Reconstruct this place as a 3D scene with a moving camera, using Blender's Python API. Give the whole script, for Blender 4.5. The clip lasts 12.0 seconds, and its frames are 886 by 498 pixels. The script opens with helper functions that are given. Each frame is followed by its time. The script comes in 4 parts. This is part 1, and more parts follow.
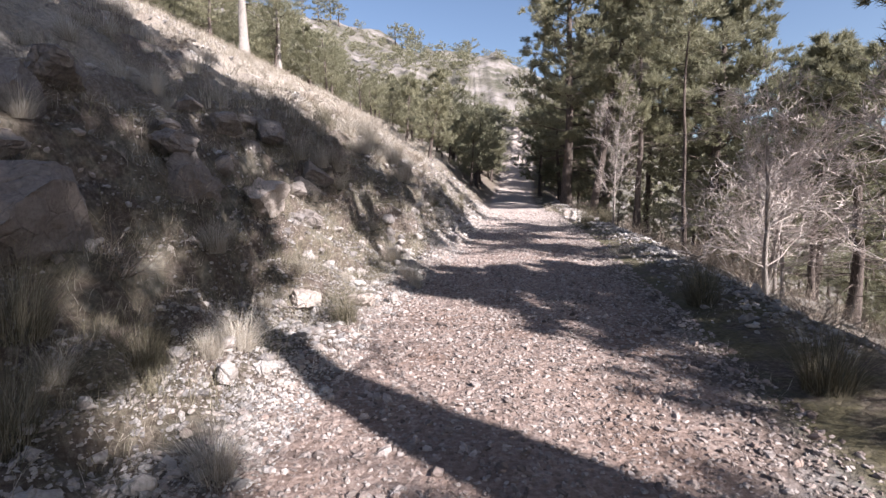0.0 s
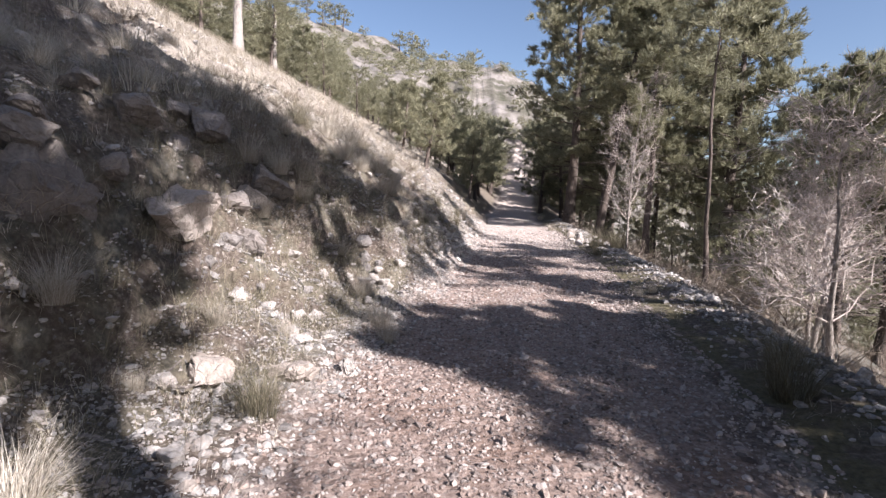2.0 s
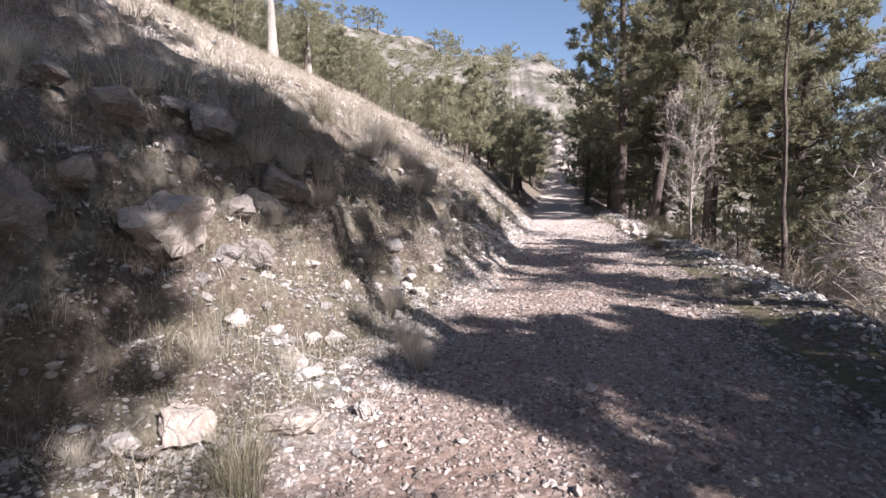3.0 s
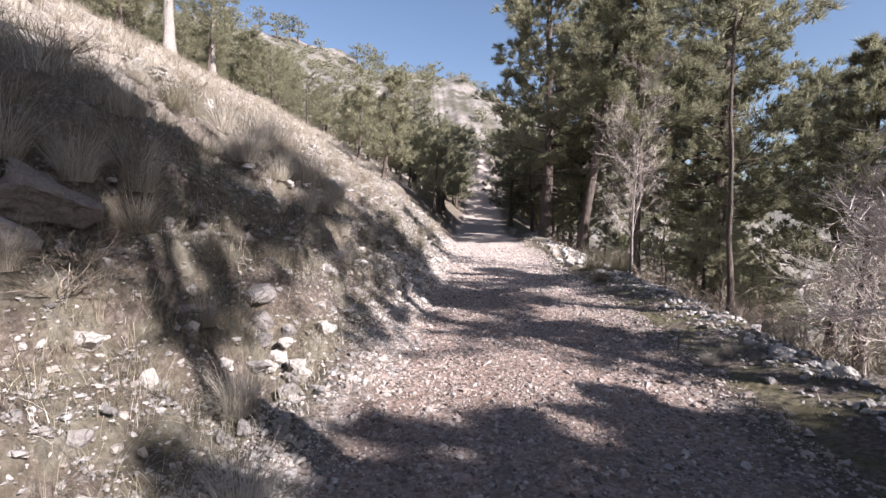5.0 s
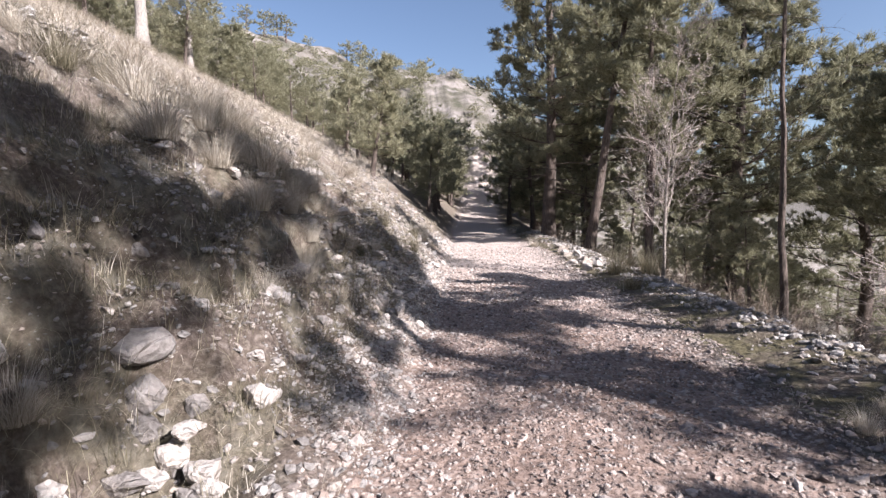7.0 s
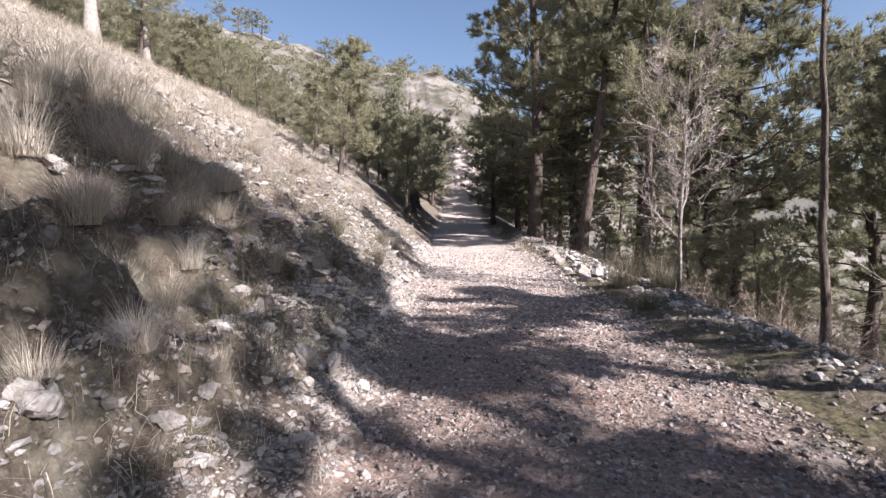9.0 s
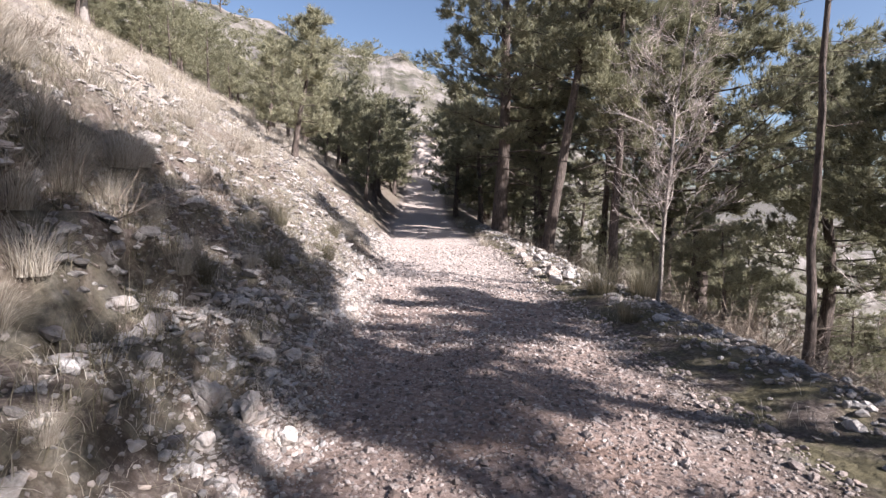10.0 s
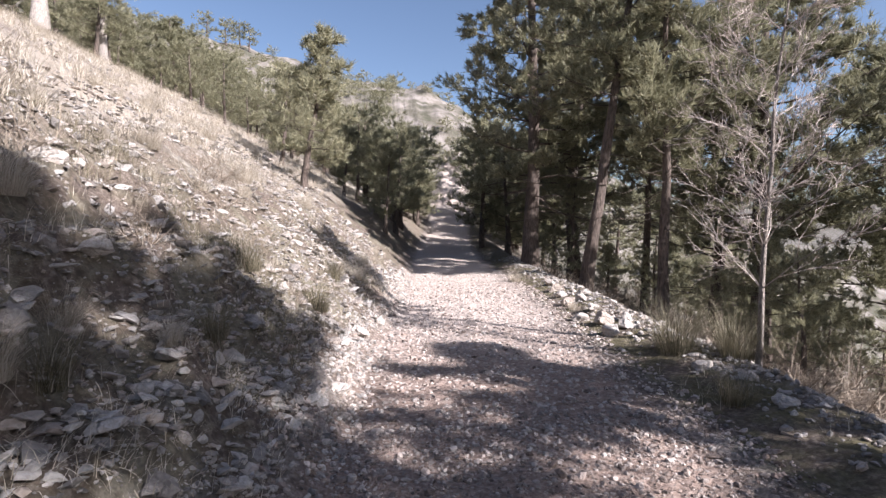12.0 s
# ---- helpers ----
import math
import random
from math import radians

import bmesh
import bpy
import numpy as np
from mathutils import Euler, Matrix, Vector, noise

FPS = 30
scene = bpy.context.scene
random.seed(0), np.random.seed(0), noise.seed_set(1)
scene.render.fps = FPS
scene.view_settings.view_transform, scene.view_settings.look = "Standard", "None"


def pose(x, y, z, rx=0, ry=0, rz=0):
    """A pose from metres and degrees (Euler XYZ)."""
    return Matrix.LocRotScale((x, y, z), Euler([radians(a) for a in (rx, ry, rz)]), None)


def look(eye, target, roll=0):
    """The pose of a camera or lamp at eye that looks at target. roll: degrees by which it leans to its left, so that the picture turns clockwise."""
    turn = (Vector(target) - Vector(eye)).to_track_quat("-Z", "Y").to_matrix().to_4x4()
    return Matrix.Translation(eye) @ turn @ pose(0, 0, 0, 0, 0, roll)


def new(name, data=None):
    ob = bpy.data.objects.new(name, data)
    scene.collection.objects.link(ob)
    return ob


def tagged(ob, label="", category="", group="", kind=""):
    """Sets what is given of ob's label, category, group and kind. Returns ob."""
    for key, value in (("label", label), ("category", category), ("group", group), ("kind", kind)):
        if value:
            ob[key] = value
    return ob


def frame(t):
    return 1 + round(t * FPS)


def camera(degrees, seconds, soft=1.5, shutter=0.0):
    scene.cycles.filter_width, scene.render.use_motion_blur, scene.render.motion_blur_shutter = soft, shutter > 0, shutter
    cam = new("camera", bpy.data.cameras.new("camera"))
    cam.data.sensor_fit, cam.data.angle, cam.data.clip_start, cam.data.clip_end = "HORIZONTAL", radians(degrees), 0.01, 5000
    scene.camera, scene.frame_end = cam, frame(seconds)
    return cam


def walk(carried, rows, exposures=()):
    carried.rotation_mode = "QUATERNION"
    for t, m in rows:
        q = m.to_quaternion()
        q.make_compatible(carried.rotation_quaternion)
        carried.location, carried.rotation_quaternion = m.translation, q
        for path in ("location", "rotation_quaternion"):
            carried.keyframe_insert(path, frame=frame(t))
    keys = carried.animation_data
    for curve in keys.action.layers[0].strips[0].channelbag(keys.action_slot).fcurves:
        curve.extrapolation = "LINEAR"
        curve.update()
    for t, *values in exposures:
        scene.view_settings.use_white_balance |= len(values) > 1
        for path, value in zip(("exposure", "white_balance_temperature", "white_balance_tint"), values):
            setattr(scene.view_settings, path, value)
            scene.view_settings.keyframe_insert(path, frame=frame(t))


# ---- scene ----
cam = camera(82.2, 12.0, 1.4)
PATH = [
    (0, (0.124, 0.038, 1.61), (0.1, 2.026, 1.39), -0.3),
    (0.5, (0.147, 0.532, 1.633), (0.309, 2.515, 1.425), 3.1),
    (1, (0.316, 0.995, 1.697), (0.36, 2.982, 1.478), -1.6),
    (1.5, (0.338, 1.447, 1.634), (0.425, 3.436, 1.437), -0.6),
    (2, (0.243, 1.935, 1.75), (0.233, 3.926, 1.57), 2.2),
    (2.5, (0.318, 2.489, 1.744), (0.217, 4.477, 1.548), -0.3),
    (3, (0.285, 2.943, 1.719), (0.102, 4.925, 1.529), -0.7),
    (3.5, (0.137, 3.494, 1.803), (0.179, 5.488, 1.647), 2.1),
    (3.7, (0.131, 3.714, 1.767), (0.215, 5.706, 1.615), 2.2),
    (5.3, (0.399, 5.54, 1.853), (0.535, 7.532, 1.732), -0.0),
    (5.5, (0.428, 5.755, 1.864), (0.54, 7.747, 1.734), -1.3),
    (6, (0.445, 6.08, 1.861), (0.325, 8.07, 1.709), -3.3),
    (6.5, (0.312, 6.585, 1.914), (0.408, 8.582, 1.846), 0.7),
    (7, (0.383, 7.116, 1.803), (0.528, 9.107, 1.677), -0.4),
    (7.5, (0.497, 7.514, 1.876), (0.605, 9.503, 1.699), -1.9),
    (7.7, (0.52, 7.711, 1.835), (0.691, 9.696, 1.657), -1.1),
    (9.3, (0.807, 9.351, 1.928), (1.022, 11.335, 1.804), -0.9),
    (9.5, (0.791, 9.58, 1.965), (1.048, 11.559, 1.831), 0.4),
    (10, (0.893, 10.013, 1.932), (1.253, 11.973, 1.762), 1.2),
    (10.5, (1.053, 10.473, 2.0), (1.318, 12.452, 1.881), -1.6),
    (11, (1.049, 10.96, 1.974), (1.36, 12.933, 1.872), 0.3),
    (11.5, (1.07, 11.305, 2.001), (1.449, 13.267, 1.933), 1.7),
    (12, (1.251, 11.793, 1.997), (1.509, 13.775, 1.943), 0.2),
]
walk(cam, [(t, look(eye, target, roll)) for t, eye, target, roll in PATH], [(0, 1.6, 6230, 16), (12, 1.6, 6230, 16)])

# ---- world, sun, exposure ----
SUN_DIR = Vector((0.63, -0.55, 0.548)).normalized()
world = bpy.data.worlds.new("sky")
scene.world = world
world.use_nodes = True
wn = world.node_tree.nodes
sky = wn.new("ShaderNodeTexSky")
sky.sky_type = "NISHITA"
sky.sun_disc = False
sky.sun_elevation = math.asin(SUN_DIR.z)
sky.sun_rotation = math.atan2(SUN_DIR.x, SUN_DIR.y)
sky.altitude, sky.air_density, sky.dust_density, sky.ozone_density = 900, 1.0, 2.6, 0.8
wn["Background"].inputs["Strength"].default_value = 0.056
world.node_tree.links.new(sky.outputs[0], wn["Background"].inputs["Color"])
sun = new("sun", bpy.data.lights.new("sun", "SUN"))
sun.data.energy, sun.data.angle, sun.data.color = 4.8, radians(0.55), (1.0, 0.957, 0.925)
sun.matrix_world = look(SUN_DIR * 60, (0, 0, 0))


# ---- materials ----
def material(name, rough=0.9, metal=0.0):
    m = bpy.data.materials.new(name)
    m.use_nodes = True
    nt = m.node_tree
    bsdf = nt.nodes["Principled BSDF"]
    bsdf.inputs["Roughness"].default_value = rough
    bsdf.inputs["Metallic"].default_value = metal
    bsdf.inputs["Specular IOR Level"].default_value = 0.25
    return m, nt, bsdf


def node(nt, kind, **values):
    n = nt.nodes.new(kind)
    for key, value in values.items():
        n.inputs[key.replace("_", " ")].default_value = value
    return n


def coords(nt):
    return nt.nodes.new("ShaderNodeTexCoord").outputs["Object"]


def noise_tex(nt, vec, scale, detail=6.0, rough=0.6):
    n = node(nt, "ShaderNodeTexNoise", Scale=scale, Detail=detail, Roughness=rough)
    nt.links.new(vec, n.inputs["Vector"])
    return n.outputs["Fac"]


def ramp(nt, fac, stops):
    r = nt.nodes.new("ShaderNodeValToRGB")
    els = r.color_ramp.elements
    while len(els) < len(stops):
        els.new(0.5)
    for e, (p, c) in zip(els, stops):
        e.position, e.color = p, (c[0], c[1], c[2], 1)
    nt.links.new(fac, r.inputs["Fac"])
    return r.outputs["Color"]


def mix(nt, fac, a, b, blend="MIX"):
    n = nt.nodes.new("ShaderNodeMix")
    n.data_type, n.blend_type = "RGBA", blend
    for sock, v in ((n.inputs[0], fac), (n.inputs[6], a), (n.inputs[7], b)):
        if hasattr(v, "links"):
            nt.links.new(v, sock)
        else:
            sock.default_value = v if sock.type == "VALUE" else (v[0], v[1], v[2], 1)
    return n.outputs[2]


def mathn(nt, op, a, b):
    n = nt.nodes.new("ShaderNodeMath")
    n.operation, n.use_clamp = op, op in ("MULTIPLY", "ADD", "SUBTRACT")
    for sock, v in ((n.inputs[0], a), (n.inputs[1], b)):
        if hasattr(v, "links"):
            nt.links.new(v, sock)
        else:
            sock.default_value = v
    return n.outputs[0]


def bump(nt, bsdf, height, strength, distance):
    b = node(nt, "ShaderNodeBump", Strength=strength, Distance=distance)
    nt.links.new(height, b.inputs["Height"])
    nt.links.new(b.outputs["Normal"], bsdf.inputs["Normal"])


def attribute(nt, name):
    a = nt.nodes.new("ShaderNodeAttribute")
    a.attribute_name = name
    return a.outputs["Fac"]


def node_colour(nt, vec, scale):
    n = node(nt, "ShaderNodeTexNoise", Scale=scale, Detail=3.0)
    nt.links.new(vec, n.inputs["Vector"])
    return n.outputs["Color"]


def make_ground():
    m, nt, bsdf = material("earth_and_limestone", 0.95)
    co = coords(nt)
    big, mid, fine = noise_tex(nt, co, 0.35, 4), noise_tex(nt, co, 2.2, 6), noise_tex(nt, co, 22, 8, 0.7)
    soil = ramp(nt, fine, [(0.25, (0.045, 0.033, 0.026)), (0.5, (0.12, 0.093, 0.076)), (0.75, (0.31, 0.265, 0.23))])
    stone = ramp(nt, fine, [(0.3, (0.24, 0.22, 0.205)), (0.55, (0.40, 0.375, 0.35)), (0.75, (0.55, 0.52, 0.49))])
    straw = ramp(nt, fine, [(0.3, (0.20, 0.17, 0.135)), (0.7, (0.42, 0.37, 0.31))])
    moss = ramp(nt, fine, [(0.3, (0.06, 0.053, 0.03)), (0.7, (0.165, 0.14, 0.08))])
    gravel = ramp(nt, fine, [(0.25, (0.12, 0.083, 0.066)), (0.5, (0.27, 0.20, 0.165)), (0.75, (0.46, 0.38, 0.335))])
    vor = node(nt, "ShaderNodeTexVoronoi", Scale=11.0)
    warp = mix(nt, 0.06, co, node_colour(nt, co, 3.0))
    nt.links.new(warp, vor.inputs["Vector"])
    chips = ramp(nt, vor.outputs["Distance"], [(0.15, (1, 1, 1)), (0.55, (0.62, 0.60, 0.58)), (0.8, (0.40, 0.36, 0.33))])
    k = mathn(nt, "ADD", mathn(nt, "MULTIPLY", mathn(nt, "SUBTRACT", mid, 0.49), 6.0), 0.0)
    col = mix(nt, k, soil, mix(nt, 0.8, stone, chips, "MULTIPLY"))
    g = mathn(nt, "MULTIPLY", attribute(nt, "grass"), mathn(nt, "MULTIPLY", mathn(nt, "SUBTRACT", big, 0.28), 4.0))
    col = mix(nt, g, col, straw)
    mossf = mathn(nt, "MULTIPLY", attribute(nt, "moss"), mathn(nt, "MULTIPLY", mathn(nt, "SUBTRACT", mid, 0.40), 6.0))
    col = mix(nt, mossf, col, moss)
    woods = ramp(nt, noise_tex(nt, co, 0.32, 9, 0.65), [(0.38, (0.06, 0.06, 0.04)), (0.50, (0.12, 0.108, 0.09)), (0.62, (0.22, 0.198, 0.182))])
    col = mix(nt, attribute(nt, "woods"), col, woods)
    litter = mathn(nt, "MULTIPLY", mathn(nt, "SUBTRACT", noise_tex(nt, co, 1.1, 5), 0.5), 5.0)
    gravel = mix(nt, mathn(nt, "MULTIPLY", litter, 0.75), gravel, ramp(nt, fine, [(0.3, (0.12, 0.07, 0.05)), (0.7, (0.27, 0.18, 0.135))]))
    # paler gravel tone for the far stretch of the track
    far_pale = ramp(nt, fine, [(0.25, (0.29, 0.235, 0.20)), (0.5, (0.45, 0.38, 0.335)), (0.75, (0.60, 0.525, 0.475))])
    gravel = mix(nt, attribute(nt, "far_pale"), gravel, far_pale)
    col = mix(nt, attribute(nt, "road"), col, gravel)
    nt.links.new(col, bsdf.inputs["Base Color"])
    h = mathn(nt, "SUBTRACT", mathn(nt, "ADD", mathn(nt, "MULTIPLY", fine, 0.35), mathn(nt, "MULTIPLY", mid, 0.4)), mathn(nt, "MULTIPLY", vor.outputs["Distance"], 0.35))
    bump(nt, bsdf, h, 1.0, 0.12)
    return m


def make_stone(name, dark, light, warm):
    m, nt, bsdf = material(name, 0.88)
    co = coords(nt)
    geo = nt.nodes.new("ShaderNodeNewGeometry")
    fine, big = noise_tex(nt, co, 30, 8, 0.65), noise_tex(nt, co, 4.5, 5)
    base = ramp(nt, geo.outputs["Random Per Island"], [(0.0, dark), (0.45, [(a + b) / 2 for a, b in zip(dark, light)]), (0.8, light), (1.0, warm)])
    shade = ramp(nt, fine, [(0.3, (0.62, 0.60, 0.58)), (0.6, (1, 1, 1))])
    col = mix(nt, 1.0, base, shade, "MULTIPLY")
    col = mix(nt, mathn(nt, "MULTIPLY", mathn(nt, "SUBTRACT", big, 0.52), 4.0), col, warm)
    nt.links.new(col, bsdf.inputs["Base Color"])
    vor = node(nt, "ShaderNodeTexVoronoi", Scale=5.0)
    vor.feature = "DISTANCE_TO_EDGE"
    nt.links.new(mix(nt, 0.12, co, node_colour(nt, co, 4.0)), vor.inputs["Vector"])
    crack = ramp(nt, vor.outputs["Distance"], [(0.0, (0.3, 0.3, 0.3)), (0.05, (1, 1, 1))])
    bump(nt, bsdf, mathn(nt, "ADD", mathn(nt, "MULTIPLY", fine, 0.6), mathn(nt, "MULTIPLY", crack, 0.35)), 0.9, 0.05)
    return m


def make_leaf(name, stops, rough=0.75, trans=0.0):
    m, nt, bsdf = material(name, rough)
    geo = nt.nodes.new("ShaderNodeNewGeometry")
    info = nt.nodes.new("ShaderNodeObjectInfo")
    r = mathn(nt, "ADD", mathn(nt, "MULTIPLY", geo.outputs["Random Per Island"], 0.75), mathn(nt, "MULTIPLY", info.outputs["Random"], 0.25))
    col = ramp(nt, r, stops)
    nt.links.new(col, bsdf.inputs["Base Color"])
    if trans:
        tr = nt.nodes.new("ShaderNodeBsdfTranslucent")
        nt.links.new(col, tr.inputs["Color"])
        ms = nt.nodes.new("ShaderNodeMixShader")
        ms.inputs[0].default_value = trans
        nt.links.new(bsdf.outputs[0], ms.inputs[1])
        nt.links.new(tr.outputs[0], ms.inputs[2])
        nt.links.new(ms.outputs[0], nt.nodes["Material Output"].inputs[0])
    return m


def make_bark(name, dark, light, scale=(9, 9, 2.2)):
    m, nt, bsdf = material(name, 0.95)
    mp = nt.nodes.new("ShaderNodeMapping")
    mp.inputs["Scale"].default_value = scale
    nt.links.new(coords(nt), mp.inputs["Vector"])
    n = noise_tex(nt, mp.outputs[0], 2.5, 8, 0.7)
    nt.links.new(ramp(nt, n, [(0.35, dark), (0.65, light)]), bsdf.inputs["Base Color"])
    bump(nt, bsdf, n, 1.0, 0.05)
    return m


GROUND = make_ground()
GRAVEL = make_stone("gravel_stone", (0.13, 0.098, 0.083), (0.50, 0.44, 0.40), (0.33, 0.248, 0.205))
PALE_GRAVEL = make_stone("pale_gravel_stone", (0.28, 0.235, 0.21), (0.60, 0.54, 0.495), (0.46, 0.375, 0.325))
LIMESTONE = make_stone("limestone", (0.17, 0.155, 0.145), (0.50, 0.47, 0.44), (0.38, 0.315, 0.265))
# the rock's own grey, darkened further in place of shade on the rock face
GREY_SHADED_ROCK = make_stone("grey_shaded_rock", (0.12, 0.112, 0.108), (0.27, 0.252, 0.24), (0.235, 0.2, 0.175))
STRAW = make_leaf("dry_grass", [(0.0, (0.22, 0.185, 0.14)), (0.4, (0.43, 0.375, 0.30)), (1.0, (0.68, 0.62, 0.53))], 0.7, 0.25)
# esparto's green-grey, with the shade it stands in mixed into the dark tones
SHADED_ESPARTO = make_leaf("shaded_green_grey_grass", [(0.0, (0.055, 0.05, 0.03)), (0.5, (0.16, 0.14, 0.09)), (1.0, (0.42, 0.37, 0.27))], 0.7, 0.25)
NEEDLE = make_leaf("pine_needles", [(0.0, (0.11, 0.11, 0.065)), (0.5, (0.24, 0.232, 0.148)), (1.0, (0.41, 0.385, 0.26))], 0.5, 0.45)
TWIG = make_leaf("bare_twig", [(0.0, (0.26, 0.21, 0.185)), (0.5, (0.43, 0.365, 0.325)), (1.0, (0.60, 0.53, 0.485))], 0.9)
HEATH = make_leaf("dry_shrub", [(0.0, (0.12, 0.09, 0.065)), (0.5, (0.26, 0.21, 0.165)), (1.0, (0.42, 0.36, 0.29))], 0.9, 0.15)
BARK = make_bark("pine_bark", (0.035, 0.028, 0.024), (0.16, 0.125, 0.105))
PALE_BARK = make_bark("pale_bark", (0.15, 0.13, 0.115), (0.38, 0.34, 0.305))
GREY_BARK = make_bark("grey_bark", (0.16, 0.13, 0.11), (0.42, 0.37, 0.33), (14, 14, 5))


# ---- mesh helpers ----
def mesh_from(name, verts, faces, mat, smooth=False, attrs=None):
    me = bpy.data.meshes.new(name)
    v, f = np.asarray(verts, np.float32), np.asarray(faces, np.int32)
    me.vertices.add(len(v))
    me.vertices.foreach_set("co", v.ravel())
    n = f.shape[1]
    me.loops.add(f.size)
    me.loops.foreach_set("vertex_index", f.ravel())
    me.polygons.add(len(f))
    me.polygons.foreach_set("loop_start", np.arange(0, f.size, n, dtype=np.int32))
    me.polygons.foreach_set("loop_total", np.full(len(f), n, np.int32))
    me.polygons.foreach_set("use_smooth", np.full(len(f), smooth, bool))
    for key, values in (attrs or {}).items():
        me.attributes.new(key, "FLOAT", "POINT").data.foreach_set("value", np.asarray(values, np.float32))
    me.materials.append(mat)
    me.update(calc_edges=True)
    me.validate()
    return me


def part(name, me, parent, label=""):
    ob = new(name, me)
    ob.parent = parent
    return tagged(ob, label)


def thing(name, m, label, category, group="", kind=""):
    ob = tagged(new(name), label, category, group, kind)
    ob.matrix_basis = m
    return ob


# ---- the lie of the land ----
def smooth(a, b, v):
    k = np.clip((v - a) / (b - a), 0, 1)
    return k * k * (3 - 2 * k)


def lattice(ix, iy, seed):
    h = np.sin(ix * 127.1 + iy * 311.7 + seed * 74.7) * 43758.5453
    return h - np.floor(h)


def vnoise(x, y, seed=0):
    ix, iy = np.floor(x), np.floor(y)
    fx, fy = x - ix, y - iy
    fx, fy = fx * fx * (3 - 2 * fx), fy * fy * (3 - 2 * fy)
    a, b = lattice(ix, iy, seed), lattice(ix + 1, iy, seed)
    c, d = lattice(ix, iy + 1, seed), lattice(ix + 1, iy + 1, seed)
    return (a + (b - a) * fx) * (1 - fy) + (c + (d - c) * fx) * fy


def fbm(x, y, seed=0, octaves=4):
    out, amp = 0, 0.5
    for k in range(octaves):
        out = out + amp * (vnoise(x, y, seed + k) - 0.5)
        x, y, amp = x * 2.03, y * 2.03, amp * 0.5
    return out


def road_z(y):
    return np.interp(y, [-40, 0, 6, 12, 18, 26, 61, 91], [-1.0, 0, 0.21, 0.36, 0.46, 0.6, 1.78, 2.6])


def road_left(y):
    return np.interp(y, [-40.0, 0.0, 3.5, 6.0, 9.3, 11.4, 15.7, 18.7, 21.1, 31.3, 37.4, 61.5, 91.5], [-3.5, -1.2, -0.88, -0.55, 0.07, 0.41, 0.98, 1.3, 1.65, 2.6, 3.1, 6.5, 14])


def road_right(y):
    return np.interp(y, [-40.0, 0.0, 3.2, 5.1, 8.8, 11.7, 15.7, 19.6, 24.1, 31.3, 44.5, 61.5, 91.5], [0.5, 1.7, 1.98, 2.25, 2.72, 3.2, 3.7, 4.15, 4.8, 5.5, 7.3, 10, 18])


def height(x, y):
    """Height of the ground: the road, the bank uphill of it, the slope downhill, the mountain behind."""
    x, y = np.asarray(x, float), np.asarray(y, float)
    zr, dl, dr = road_z(y), road_left(y) - x, x - road_right(y)
    up = np.interp(dl, [0, 0.4, 1, 2, 3, 5, 10, 18, 30, 60, 150], [0, 0.28, 0.85, 1.75, 2.6, 3.75, 6.6, 10.7, 13.5, 17, 24])
    shelf = np.interp(dl, [0, 0.8, 1.4, 1.9, 2.4, 3, 5, 10, 18, 30, 60, 150], [0, 0.24, 0.5, 1.1, 1.9, 2.35, 3.65, 6.6, 10.7, 13.5, 17, 24])
    k = smooth(8.5, 11.2, y)
    bank = shelf * (1 - k) + up * k
    bank = bank * (1 - 0.55 * smooth(45, 100, y))
    rough = smooth(0.15, 1.2, dl) * (1 - smooth(60, 120, y))
    bank = bank + rough * (0.5 * fbm(x * 0.7, y * 0.7, 3) + 0.3 * fbm(x * 2.3, y * 2.3, 7) + 0.12 * fbm(x * 7, y * 7, 11, 3))
    bank = bank + rough * 0.14 * (1 - smooth(13, 20, y)) * np.sin(2 * np.pi * (bank / 0.55 + 2.2 * fbm(x * 0.9, y * 0.9, 15)))
    # hollow under the overhanging ledge
    bank = bank - 0.4 * np.exp(-(((dl - 1.05) / 0.45) ** 2 + ((y - 9.65) / 0.6) ** 2))
    down = np.interp(dr, [0, 0.5, 1.0, 1.5, 2.1, 4, 12, 40, 120, 400, 1500, 4000], [0, 0.03, 0.12, 0.16, -0.25, -1.1, -4.2, -19, -60, -75, -40, 140])
    down = down + smooth(1.6, 4, dr) * 0.9 * fbm(x * 0.4, y * 0.4, 21) + smooth(0.3, 1, dr) * 0.14 * fbm(x * 2.5, y * 2.5, 5)
    road = 0.05 * fbm(x * 1.3, y * 1.3, 31) + 0.02 * fbm(x * 6, y * 6, 33) - 0.03 * np.exp(-(((x - 0.5 * (road_left(y) + road_right(y))) / 0.35) ** 2)) * -1
    near = zr + np.where(dl > 0, bank, np.where(dr > 0, down, 0)) + road * (1 - smooth(0, 0.6, np.maximum(dl, dr)))
    ridge = np.interp(x, [-900, -200, -60, -31, -12, 9, 18, 42, 70, 120, 400], [80, 60, 50, 43, 38.6, 34.6, 30, 14, -3, -30, -60])
    face = np.where(y < 130, smooth(35, 138, y) ** 0.9, 1 - 0.9 * smooth(150, 420, y))
    mount = ridge * face + 11 * fbm(x * 0.05, y * 0.05, 41, 6) * smooth(50, 90, y) + 4.5 * fbm(x * 0.24, y * 0.24, 45, 5) * smooth(50, 90, y)
    w = smooth(42, 85, y)
    far = np.maximum(near * (1 - smooth(70, 130, y)), mount)
    z = near * (1 - w) + far * w
    hills = 190 * np.clip(vnoise(x / 900, y / 900, 61) - 0.25, 0, 1) * smooth(1200, 2600, np.hypot(x, y))
    return z + hills


